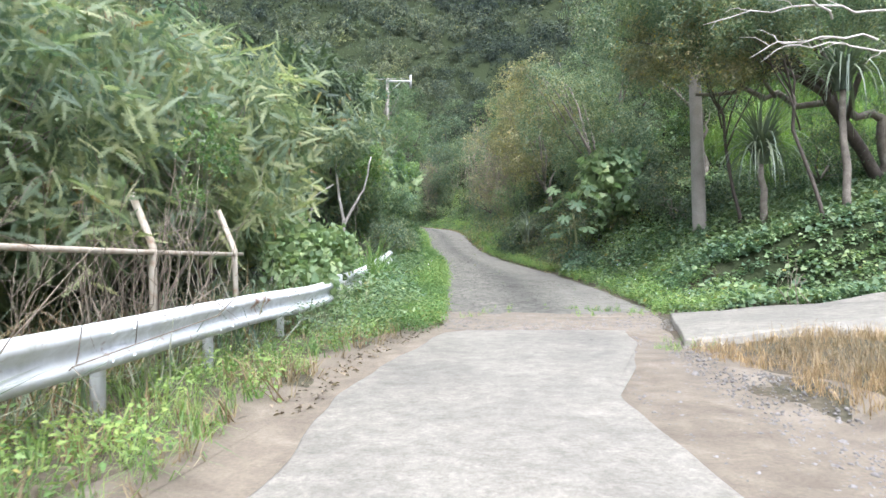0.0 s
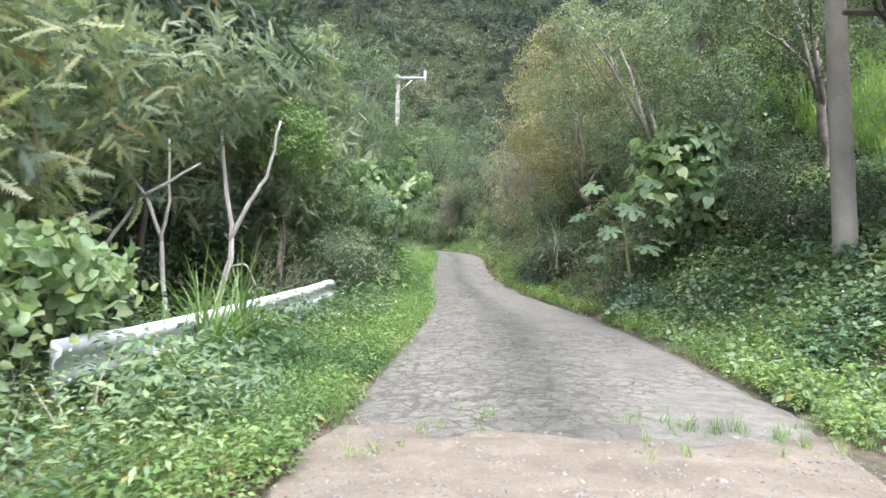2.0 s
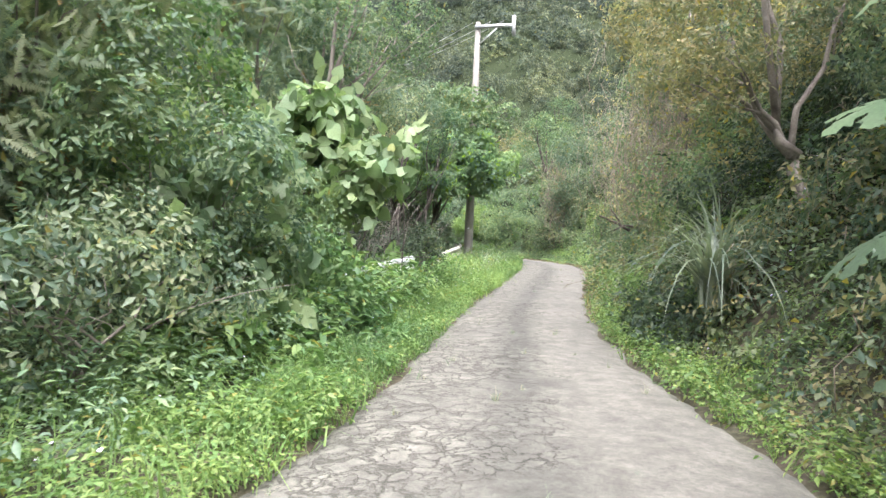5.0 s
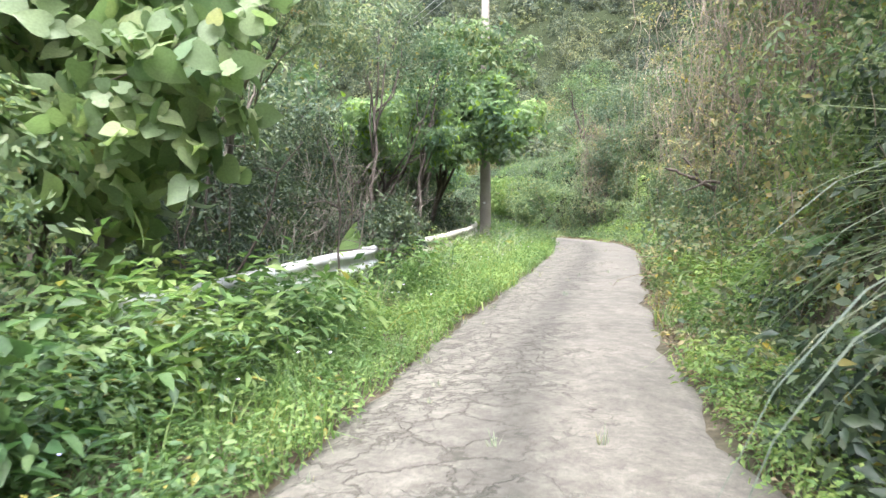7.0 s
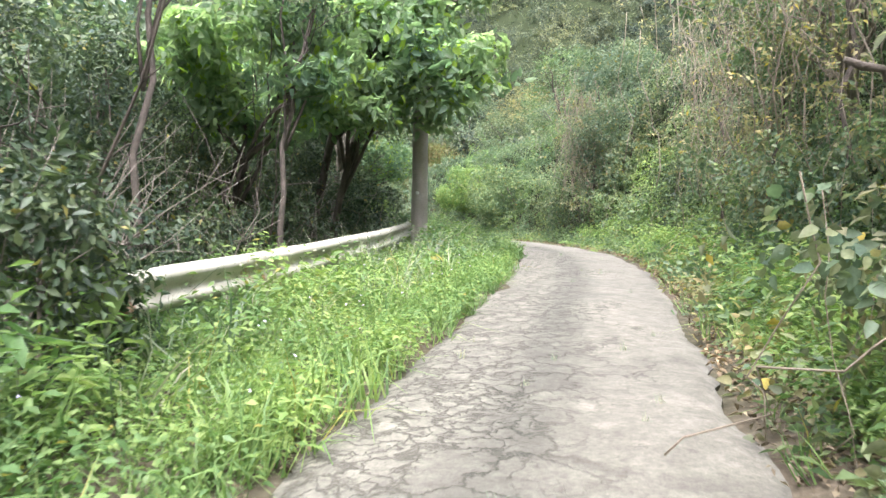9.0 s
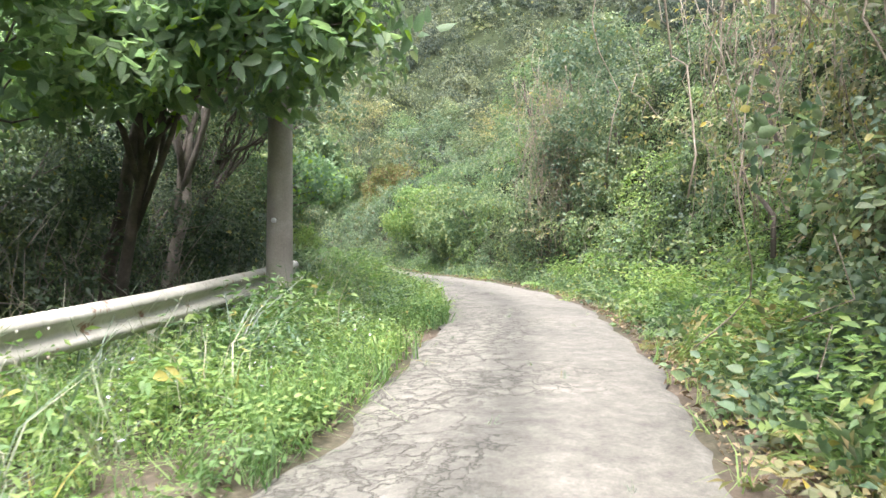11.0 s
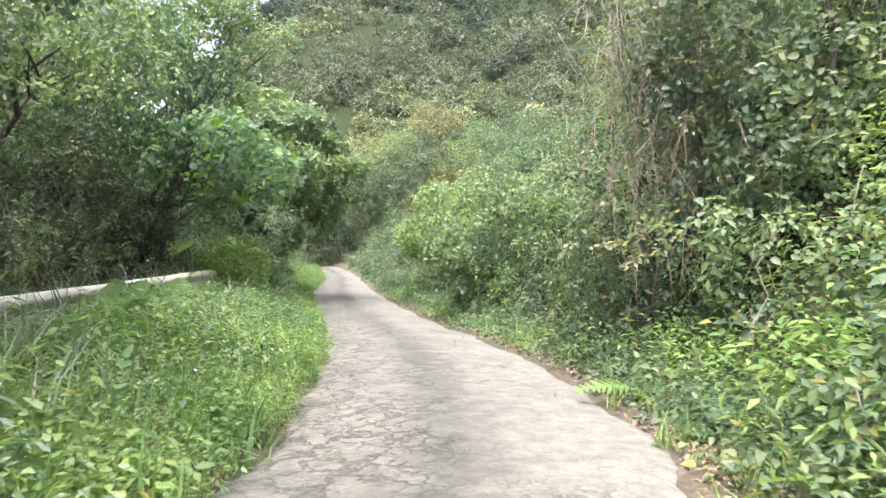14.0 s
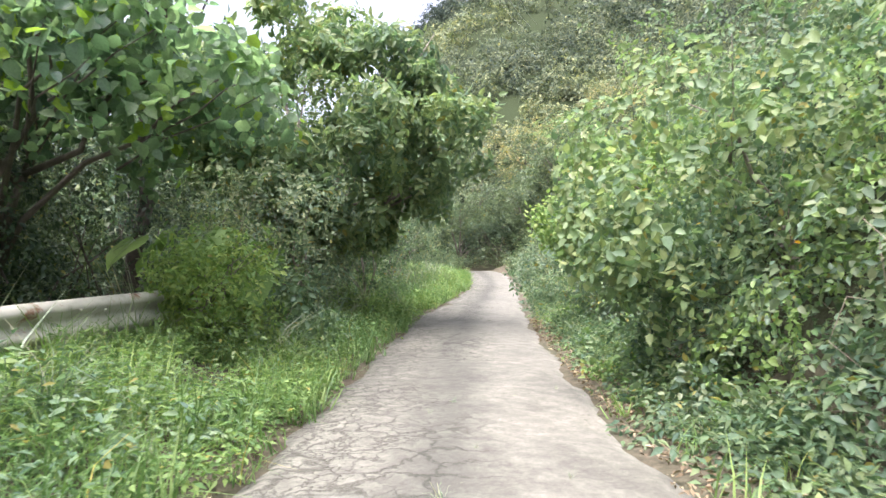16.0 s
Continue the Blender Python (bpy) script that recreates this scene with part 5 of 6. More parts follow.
plant_tree("drooping_tree", -5.6, 45.0, (1.7, -0.6, 4.4, 2.3, 1.3, 1.3), DROOP_SPRIG, LEAF_BROAD, 1200, 60, 0.5, "tree with big drooping light green leaves round a pole", r=0.09, bark=BARK_DARK, droop=0.45, open_below=0.6, flat=0.5)
plant_tree("drooping_tree", -6.8, 47.6, (1.2, 0.2, 5.2, 2.3, 2.2, 1.4), DROOP_SPRIG, LEAF_VINE, 520, 30, 0.7, "tree with big drooping leaves above the barrier", r=0.12, droop=0.45, open_below=0.3, flat=0.42)
plant_tree("shade_tree", -9.6, 51.0, (0.8, 0.0, 3.2, 1.9, 2.2, 2.9), BUSH_SPRIG, LEAF_BUSH, 1900, 50, 0.55, "dense dark tree with tangled branches", r=0.12, bark=BARK_DARK, limb_count=14)
plant_tree("shade_tree", -11.8, 56.0, (0.6, 0.2, 4.8, 2.2, 2.2, 1.6), VINE_SPRIG, LEAF_VINE, 1200, 44, 0.55, "tree with rounded leaves overhanging the barrier", r=0.12, bark=BARK_DARK, scale=1.2, limb_count=12)
plant_tree("shade_tree", -10.2, 53.2, (1.0, 0.4, 4.6, 2.0, 2.2, 1.4), VINE_SPRIG, LEAF_VINE, 900, 40, 0.5, "tree with rounded leaves overhanging the barrier", r=0.12, bark=BARK_DARK, open_below=0.5)
plant_tree("drooping_tree", -12.6, 62.4, (0.5, 0.2, 3.4, 2.9, 2.5, 2.3), DROOP_SPRIG, LEAF_VINE, 4600, 130, 0.5, "broad tree with hanging tiers of large leaves", r=0.15, droop=0.45, scale=0.72, flat=0.42)
plant_tree("shade_tree", -16.8, 67.0, (0.6, 0.2, 3.4, 2.4, 2.6, 2.6), BUSH_SPRIG, LEAF_VINE, 1500, 40, 0.6, "leafy tree at the bend", r=0.12, bark=BARK_DARK, scale=1.3)
plant_tree("shade_tree", -20.5, 72.0, (0.6, 0.2, 3.4, 2.4, 2.6, 2.6), BUSH_SPRIG, LEAF_BUSH, 1100, 36, 0.6, "leafy tree at the bend", r=0.12, bark=BARK_DARK, scale=1.5)
x, y = rng.uniform(-32, -14, 2600), rng.uniform(82, 92, 2600)
free = np.abs(nearest(x, y)[1]) > 1.6
tagged(part("undergrowth", spread(WEED_TALL, on_ground(x[free], y[free]), random_turns(free.sum(), 0.3), rng.uniform(1.0, 1.9, free.sum())), LEAF_BUSH), "leafy green undergrowth closing the bend", "undergrowth", kind="stuff")
for x, y, h in ((-16.5, 83.5, 2.2), (-18.8, 85.6, 2.0), (-20.6, 87.4, 2.0), (-22.6, 88.0, 2.2), (-25.0, 88.6, 2.2), (-27.6, 88.0, 2.4), (-23.6, 91.0, 3.4), (-20.0, 91.0, 3.4), (-27.4, 84.0, 2.6), (-25.2, 80.0, 2.6), (-31.0, 88.0, 3.0)):
    plant_tree("shade_tree", x, y, (0, 0, h, 2.4, 2.2, h * 0.9), BUSH_SPRIG, LEAF_DARK, 900, 34, 0.6, "dark leafy tree closing the bend", r=0.12, bark=BARK_DARK, scale=1.6)


# ---------------------------------------------------------------- right bank: a wall of vines
def vine_wall(s0, s1, label, mats, dens=70, dead=7, hang=2.2):
    """Leafy vines over the bank, bulging in lumps; hollows between them take dark leaves as painted shade."""
    n = int((s1 - s0) * 9.0 * dens)
    s, d = rng.uniform(s0, s1, n), rng.uniform(0.25, 5.0, n)
    x, y = at(s, d)
    g = ground(x, y)
    e = 0.25
    gx, gy = (ground(x + e, y) - g) / e, (ground(x, y + e) - g) / e
    nrm = unit(np.stack([-gx, -gy, np.ones(n)], 1))
    steep = np.clip(np.hypot(gx, gy), 0, 2.2)
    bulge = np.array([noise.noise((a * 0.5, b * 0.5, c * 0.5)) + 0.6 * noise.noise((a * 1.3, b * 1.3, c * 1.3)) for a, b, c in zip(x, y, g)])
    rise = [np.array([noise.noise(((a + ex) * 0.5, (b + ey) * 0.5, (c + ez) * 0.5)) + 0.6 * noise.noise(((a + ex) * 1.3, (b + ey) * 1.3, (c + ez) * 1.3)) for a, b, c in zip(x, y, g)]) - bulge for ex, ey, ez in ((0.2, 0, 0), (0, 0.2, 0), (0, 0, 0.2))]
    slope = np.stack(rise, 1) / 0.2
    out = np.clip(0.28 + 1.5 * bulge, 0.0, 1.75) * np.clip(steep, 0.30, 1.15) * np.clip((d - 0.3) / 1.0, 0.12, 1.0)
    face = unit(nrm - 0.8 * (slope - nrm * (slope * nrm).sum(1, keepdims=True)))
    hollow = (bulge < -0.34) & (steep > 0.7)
    gap = np.array([noise.noise((a * 2.1, b * 2.1, c * 2.1 + 7)) for a, b, c in zip(x, y, g)]) < -0.08
    shell = np.where(gap, rng.uniform(0.25, 0.55, n), rng.uniform(0.78, 1.12, n) + 0.12 * rng.exponential(0.5, n))
    p = np.stack([x, y, g], 1) + nrm * (0.06 + out * shell)[:, None]
    dirs = face * 0.3 + rng.normal(0, 0.6, (n, 3)) + (0, 0, -0.6)
    up = face + rng.normal(0, 0.28, (n, 3)) + (0, 0, 0.3)
    which = np.array([noise.noise((a * 0.3 + 9, b * 0.3, c * 0.3)) for a, b, c in zip(x, y, g)]) + rng.normal(0, 0.08, n)
    cut = np.quantile(which, np.linspace(0, 1, len(mats) + 1)[1:-1])
    thing = new("vine_wall")
    # Sprigs in the hollows wear the dark leaf colour, so their shade is painted.
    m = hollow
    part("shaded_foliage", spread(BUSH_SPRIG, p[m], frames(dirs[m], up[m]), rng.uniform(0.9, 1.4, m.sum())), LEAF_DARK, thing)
    for k, (mat, tm, sc) in enumerate(mats):
        m = (np.digitize(which, cut) == k) & ~hollow
        part("foliage", spread(tm, p[m], frames(dirs[m], up[m]), sc * rng.uniform(0.75, 1.25, m.sum())), mat, thing)
    geos = []
    for j in rng.permutation(n)[: int((s1 - s0) * dead)]:
        if d[j] < 1.3:
            continue
        a = p[j] + nrm[j] * 0.12
        b = a + np.array((rng.normal(0, 0.35), rng.normal(0, 0.35), -rng.uniform(0.6, hang)))
        b[2] = max(b[2], float(ground(b[0], b[1])[0]) + 0.1)
        geos.append(tube(bent(a, b, -0.05, 7, 0.09), 0.0036 * rng.uniform(0.5, 1.5), 4))
    part("dead_stems", join(*geos), TWIG, thing, "dry brown hanging stems")
    tagged(thing, label, "vines", kind="stuff")


vine_wall(21.5, 30.0, "vine-hung bank with yellowing small leaves", ((LEAF_BUSH, BUSH_SPRIG, 1.15), (LEAF_YELLOW, BUSH_SPRIG, 1.1), (LEAF_BUSH, VINE_SPRIG, 1.0), (LEAF_DARK, BUSH_SPRIG, 1.2)), dead=30)
vine_wall(30.0, 39.0, "bank of tangled vines, brown stems and yellow-green leaves", ((LEAF_YELLOW, BUSH_SPRIG, 1.1), (LEAF_BUSH, VINE_SPRIG, 1.0), (LEAF_YELLOW, VINE_SPRIG, 0.9), (LEAF_VINE, BUSH_SPRIG, 1.2)), dead=60, hang=2.8)
vine_wall(39.0, 48.0, "steep bank smothered in leafy green vines", ((LEAF_VINE, VINE_SPRIG, 0.85), (LEAF_BUSH, VINE_SPRIG, 0.85), (LEAF_CREEPER, VINE_SPRIG, 0.95), (LEAF_YELLOW, BUSH_SPRIG, 1.05)), 110, dead=16)
vine_wall(48.0, 57.0, "steep bank smothered in glossy green vines", ((LEAF_VINE, VINE_SPRIG, 0.82), (LEAF_BUSH, VINE_SPRIG, 0.85), (LEAF_VINE, BUSH_SPRIG, 1.1), (LEAF_DARK, VINE_SPRIG, 0.85)), 120, dead=22)
vine_wall(57.0, 68.0, "rounded bank under bright green creepers", ((LEAF_VINE, VINE_SPRIG, 0.74), (LEAF_WEED, VINE_SPRIG, 0.72), (LEAF_BUSH, VINE_SPRIG, 0.8), (LEAF_VINE, BUSH_SPRIG, 1.0)), 125)
vine_wall(68.0, 84.0, "bank of dark green creepers at the bend", ((LEAF_DARK, VINE_SPRIG, 1.2), (LEAF_VINE, VINE_SPRIG, 1.2), (LEAF_BUSH, VINE_SPRIG, 1.2)), 40)

# trees and bushes that stand out of the bank
plant_tree("bank_tree", 5.6, 22.6, (-0.6, 0.8, 3.6, 2.3, 2.2, 2.6), BUSH_SPRIG, LEAF_BUSH, 3000, 60, 0.6, "dense small-leaved tree with pale twigs at the lane's edge", r=0.14)
plant_tree("bank_tree", 4.4, 27.2, (-0.9, 0.0, 3.2, 1.7, 2.2, 2.4), BUSH_SPRIG, LEAF_YELLOW, 2200, 50, 0.5, "bank tree with yellowing leaves", r=0.1)
plant_tree("bank_tree", 11.4, 18.0, (-4.2, -1.6, 4.1, 4.8, 2.2, 1.5), BUSH_SPRIG, LEAF_BUSH, 4600, 96, 0.5, "spreading tree with a long level limb by the pole", r=0.17, bark=BARK_DARK, limb_count=5, open_below=0.6)
plant_tree("bank_tree", 8.6, 15.6, (-1.9, -0.2, 4.6, 2.0, 0.8, 1.1), BUSH_SPRIG, LEAF_BUSH, 1500, 40, 0.42, "leafy branches of a tree before a pole", r=0.05, bark=BARK_DARK, limb_count=5, open_below=0.6)
tree_under("bank_tree", 7.6, 17.8, (5.9, 16.4, 6.0, 2.3, 1.2, 0.9), BUSH_SPRIG, LEAF_YELLOW, 1700, 64, 0.40, "small-leaved branches of a tree hanging before a pole", r=0.05, bark=BARK_DARK, limb_count=6, open_below=0.7)
plant_tree("bank_tree", 8.4, 22.4, (-0.2, 0.0, 3.6, 2.2, 2.0, 1.6), BUSH_SPRIG, LEAF_DARK, 1500, 40, 0.55, "dark small-leaved tree behind a pole", r=0.12)
plant_tree("bank_tree", 12.4, 15.8, (-0.6, 0.0, 3.6, 2.4, 2.2, 2.8), BUSH_SPRIG, LEAF_BUSH, 1900, 46, 0.6, "leafy tree above the driveway", r=0.12, bark=BARK_DARK)
plant_tree("bank_tree", 6.9, 20.4, (0.0, 0.0, 0.9, 1.4, 1.0, 0.8), BUSH_SPRIG, LEAF_DARK, 560, 18, 0.4, "dark low bush behind a pole", "bush", r=0.06)
tree_under("thicket", 9.4, 20.6, (9.4, 20.6, 2.3, 2.4, 0.9, 1.3), BUSH_SPRIG, LEAF_BUSH, 1300, 40, 0.42, "leafy thicket below trees", "thicket", r=0.05)
tree_under("thicket", 13.2, 18.6, (13.2, 18.6, 2.6, 1.8, 0.9, 1.7), BUSH_SPRIG, LEAF_DARK, 1100, 36, 0.42, "dark thicket below trees", "thicket", r=0.05)
plant_tree("bank_tree", 10.4, 19.2, (0.0, 0.0, 1.0, 1.7, 1.2, 0.9), BUSH_SPRIG, LEAF_BUSH, 700, 20, 0.4, "green bush below a tree", "bush", r=0.06)
plant_tree("bank_tree", 4.6, 32.0, (-0.9, 0.0, 2.8, 1.4, 2.4, 2.0), BUSH_SPRIG, LEAF_YELLOW, 1200, 36, 0.5, "bank tree with sparse yellow-green leaves", r=0.09)
plant_tree("bank_tree", 4.8, 37.0, (-0.9, 0.0, 2.8, 1.4, 2.4, 2.2), VINE_SPRIG, LEAF_VINE, 1000, 36, 0.5, "bank tree hung with vines", r=0.1)
plant_tree("bank_tree", 4.2, 43.0, (-0.8, 0.0, 3.0, 1.6, 2.4, 2.4), VINE_SPRIG, LEAF_VINE, 1000, 36, 0.5, "bank tree hung with vines", r=0.1)
plant_tree("bank_tree", 0.8, 54.6, (-0.8, 0.3, 2.4, 1.4, 1.6, 3.0), VINE_SPRIG, LEAF_BUSH, 1400, 40, 0.5, "vine-wrapped tree with a dark hollow at its foot", r=0.07, bark=BARK_DARK, limb_count=3)
plant_tree("creeper_bush", -4.0, 61.0, (-0.6, 0.2, 0.5, 1.6, 2.0, 1.0), VINE_SPRIG, LEAF_VINE, 1500, 34, 0.5, "mound of bright green creeper leaves", "bush", r=0.06)
tree_under("creeper_bush", -12.4, 76.6, (-12.6, 76.4, 7.4, 1.3, 1.3, 1.3), BUSH_SPRIG, LEAF_RUSSET, 900, 30, 0.6, "tree draped in rust-coloured dry creeper", "tree", r=0.08, scale=1.6)
tree_under("creeper_bush", -13.8, 82.6, (-14.0, 82.4, 9.2, 2.4, 2.0, 2.0), BUSH_SPRIG, LEAF_RUSSET, 1000, 36, 0.7, "tree draped in rust-coloured dry creeper", "tree", r=0.08, scale=1.8)
plant_tree("creeper_bush", -6.6, 65.0, (-0.5, 0.2, 0.5, 1.7, 2.0, 1.0), VINE_SPRIG, LEAF_WEED, 1400, 34, 0.5, "mound of bright green creeper leaves", "bush", r=0.06)
tree_under("round_leaved_shrub", 5.9, 22.3, (5.45, 22.2, 3.5, 0.9, 0.7, 1.1), BROAD_SPRIG, LEAF_ROUND, 240, 28, 0.35, "shrub with large rounded grey-green leaves", "shrub", r=0.05, droop=0.4, scale=1.0)
tree_under("round_leaved_shrub", 4.0, 20.7, (4.1, 20.8, 0.9, 0.45, 0.5, 0.35), VINE_SPRIG, LEAF_CREEPER, 240, 16, 0.22, "low broad-leaved shrub round a papaya stem", "shrub", r=0.03, droop=0.4)


STEM = rough_material("stem_green", [(0.3, (0.10, 0.115, 0.045)), (0.55, (0.17, 0.18, 0.08)), (0.75, (0.26, 0.25, 0.14))], 9.0, 60.0)


def papaya(x, y):
    """A young papaya: one scarred stem, long stalks, lobed leaves."""
    g = float(ground(x, y)[0])
    thing = new("papaya_plant")
    thing.location = (x, y, g)
    top = np.array((-0.30, 0.05, 2.25))
    part("stem", tube(bent((0, 0, -0.1), top, 0, 8, 0.012), np.linspace(0.042, 0.026, 8), 9), STEM, thing, smooth=True)
    for k in range(18):
        a, e = k * 2.4 + 0.5, 0.85 - 0.06 * k
        L = rng.uniform(0.55, 0.9)
        start = top * (1 - 0.024 * k)
        end = start + np.array((math.cos(a) * L, math.sin(a) * L, e * L))
        p = bent(start, end, 0.06, 5)
        st = part("stalk", tube(p, np.linspace(0.012, 0.008, 5), 5), LEAF_PAPAYA, thing)
        d = np.array([(math.cos(a), math.sin(a), -0.45 + rng.normal(0, 0.2))])
        V, F = scatter(lobed_leaf(0.34), end[None], frames(d, (math.cos(a) * 0.3, math.sin(a) * 0.3 - 0.35, 1)), np.array([rng.uniform(0.7, 1.1)]))
        part("leaf", (V, F), LEAF_PAPAYA, thing)
    tagged(thing, "young papaya plant with deeply lobed leaves", "papaya plant")


papaya(4.22, 21.2)


def blade_clump(name, x, y, n, L, w, label, category, lean=(0.3, 1.9), lift=0.0, mat=None):
    """Long arching blades from one root."""
    g = float(ground(x, y)[0])
    thing = new(name)
    thing.location = (x, y, g + lift)
    for i in range(n):
        V, F = blade(L * rng.uniform(0.55, 1.1), w * rng.uniform(0.7, 1.2), rng.uniform(*lean), 8)
        a = rng.uniform(0, 2 * np.pi)
        c, s = math.cos(a), math.sin(a)
        V = V @ np.array([(c, s, 0), (-s, c, 0), (0, 0, 1)])
        V[:, :2] += rng.normal(0, 0.07, 2)
        part("blade", (V, F), mat or LEAF_BLADE, thing)
    return thing, tagged(thing, label, category)


blade_clump("giant_grass", 3.25, 26.8, 150, 1.8, 0.036, "clump of tall arching grass with pale long blades", "grass clump", (0.7, 2.0), 0.45)
blade_clump("giant_grass", 3.5, 27.7, 120, 1.8, 0.036, "clump of tall arching grass with pale long blades", "grass clump", (0.7, 2.0))
blade_clump("giant_grass", -1.5, 15.2, 100, 1.5, 0.030, "clump of yellow-green broad grass beside the barrier", "grass clump", (0.2, 1.7), 0, LEAF_WEED)
blade_clump("giant_grass", -1.55, 14.4, 120, 1.45, 0.030, "clump of yellow-green broad grass beside the barrier", "grass clump", (0.2, 1.7), 0, LEAF_WEED)
blade_clump("giant_grass", -1.6, 13.7, 90, 1.2, 0.026, "clump of yellow-green broad grass beside the barrier", "grass clump", (0.2, 1.7), 0, LEAF_WEED)
blade_clump("giant_grass", -2.95, 31.9, 50, 1.3, 0.018, "clump of tall grass behind the barrier", "grass clump", (0.2, 1.2))


def screw_pine(x, y, h):
    thing, _ = blade_clump("screw_pine", x, y, 170, 2.0, 0.07, "screw pine with a rosette of long drooping leaves", "screw pine", (0.4, 2.4), h, LEAF_BLADE)
    thing.location.z -= h
    for c in list(thing.children):
        c.location.z = h
    part("trunk", tube(bent((0.1, 0, -0.2), (0, 0, h + 0.05), 0, 6, 0.04), np.linspace(0.1, 0.07, 6), 9), BARK, thing, smooth=True)


screw_pine(7.9, 17.3, 1.5)
screw_pine(9.2, 16.0, 2.8)


def level_limb():
    thing = part("limbed_tree", join(tube(bent((11.5, 18.1, 4.6), (6.5, 17.9, 5.25), 0.25, 12, 0.09), np.linspace(0.12, 0.045, 12), 9), tube(bent((8.6, 18, 5.2), (7.2, 17.3, 6.3), 0.1, 7, 0.05), np.linspace(0.06, 0.025, 7), 7), tube(bent((11.4, 18.0, -0.2 + float(ground(11.4, 18.0)[0])), (11.5, 18.1, 4.7), 0, 7, 0.04), np.linspace(0.2, 0.15, 7), 10)), BARK, smooth=True)
    for a, b in (((9.6, 14.6, 6.3), (5.2, 13.9, 5.75)), ((9.0, 14.4, 5.6), (6.0, 13.6, 5.0)), ((9.8, 14.5, 5.2), (6.7, 13.8, 5.35)), ((8.0, 14.3, 6.0), (6.4, 13.4, 6.5))):
        p = bent(a, b, 0.18, 10, 0.07)
        twigs = [tube(p, np.linspace(0.028, 0.008, 10), 6)]
        for k in (3, 5, 7, 8):
            twigs.append(tube(bent(p[k], p[k] + (-rng.uniform(0.3, 0.8), rng.normal(0, 0.2), rng.uniform(-0.35, 0.3)), 0.05, 5, 0.03), np.linspace(0.011, 0.004, 5), 5))
        part("branch", join(*twigs), BARK_PALE, thing, "pale bare branch", smooth=True)
    tagged(thing, "dark crooked tree trunk with one long level limb", "tree")


level_limb()


# ---------------------------------------------------------------- verges
def off_slab(x, y, s, d):
    return ~((y > 8.2) & (y < 12.8) & (x > 2.9)) & ~((x > 1.2) & (x < 3.4) & (y < 13))


plants("creeper_cover", CREEPER, LEAF_CREEPER, 12.9, 26, 1.5, 8.0, 26, "broad-leaved creeper carpeting the bank", "creeper", 0.8, keep=off_slab)
plants("creeper_cover", WEED, LEAF_WEED, 13, 30, -0.05, 2.8, 60, "bright low weeds along the lane's edge", "weeds", 0.9, keep=off_slab, power=1.4)
plants("weeds", WEED, LEAF_WEED, 30, 50, 0.38, 2.4, 62, "bright green weeds along the lane's edge", "weeds", 1.0, power=1.2)
plants("weeds", WEED_TALL, LEAF_WEED, 31, 54, 0.6, 2.8, 20, "leafy green weeds at the foot of the bank", "weeds", 1.1)
plants("weeds", WEED, LEAF_VINE, 50, 83, 0.35, 1.8, 52, "green weeds at the foot of the bank", "weeds", 1.0)
plants("weeds", HERB, LEAF_WEED, 23.5, 31, -0.7, -2.5, 9, "leafy herbs with long soft leaves at the verge", "weeds", 1.0)
plants("weeds", HERB, LEAF_CREEPER, 30, 56, 0.5, 2.4, 9, "broad soft-leaved herbs at the foot of the bank", "weeds", 0.55)
plants("weeds", HERB, LEAF_WEED, 31, 58, -1.0, -2.8, 3.5, "leafy herbs with long soft leaves by the barrier", "weeds", 0.8)
plants("weeds", HEART_HERB, LEAF_ROUND, 46, 60, 0.7, 2.6, 1.4, "young plants with heart-shaped pale leaves", "weeds", 0.8)
plants("weeds", WEED_TALL, LEAF_WEED, 25, 30.5, -0.8, -2.3, 26, "tall leafy weeds burying the barrier", "weeds", 1.45)
plants("grass", GRASS_TALL, LEAF_WEED, 27, 33, -0.4, -1.6, 9, "long arching bright green grass", "grass", 0.8)
plants("grass", GRASS_TALL, LEAF_WEED, 55, 66, -0.3, -2.4, 9, "long arching bright green grass", "grass", 0.75)
plants("ferns", FERN, LEAF_WEED, 12.6, 16.5, -0.9, -2.4, 6, "bright green ferns crowding the barrier", "ferns", 1.2, 0.25)
plants("ferns", FERN, LEAF_WEED, 27, 56, 0.3, 2.2, 3.0, "light green ferns among weeds", "ferns", 0.9, 0.08)
plants("weeds", WEED, LEAF_WEED, 9.8, 34, -0.05, -2.4, 76, "leafy green weeds between lane and barrier", "weeds", 1.0, power=1.2)
plants("weeds", WEED_TALL, LEAF_CREEPER, 9.6, 29, -0.8, -2.8, 15, "tall soft-leaved weeds round the barrier", "weeds", 1.15)
plants("weeds", WEED, LEAF_WEED, 34, 60, -0.05, -3.0, 72, "leafy green weeds between lane and barrier", "weeds", 1.0, power=1.1)
plants("weeds", WEED_TALL, LEAF_WEED, 29, 60, -0.9, -3.2, 13, "leafy green weeds by the barrier", "weeds", 1.0, keep=lambda x, y, s, d: (s < 41) | (d > -1.5))
plants("weeds", WEED, LEAF_WEED, 60, 83, -0.05, -3.0, 30, "green weeds on the verge", "weeds", 1.2)
plants("weeds", WEED, LEAF_WEED, 2, 10, -0.5, -2.6, 18, "patchy green weeds on the verge", "weeds", 0.9)
plants("grass", GRASS, LEAF_WEED, 2, 13, -0.45, -2.6, 22, "green verge grass", "grass", 0.7)
plants("dry_grass", GRASS, LEAF_DRY, 2, 12, -0.3, -2.6, 9, "straw-coloured grass among green", "dry grass", 0.7)
plants("weeds", WEED_TALL, LEAF_CREEPER, 8, 13, -0.3, -2.2, 14, "soft leafy weeds before the barrier", "weeds", 0.9)
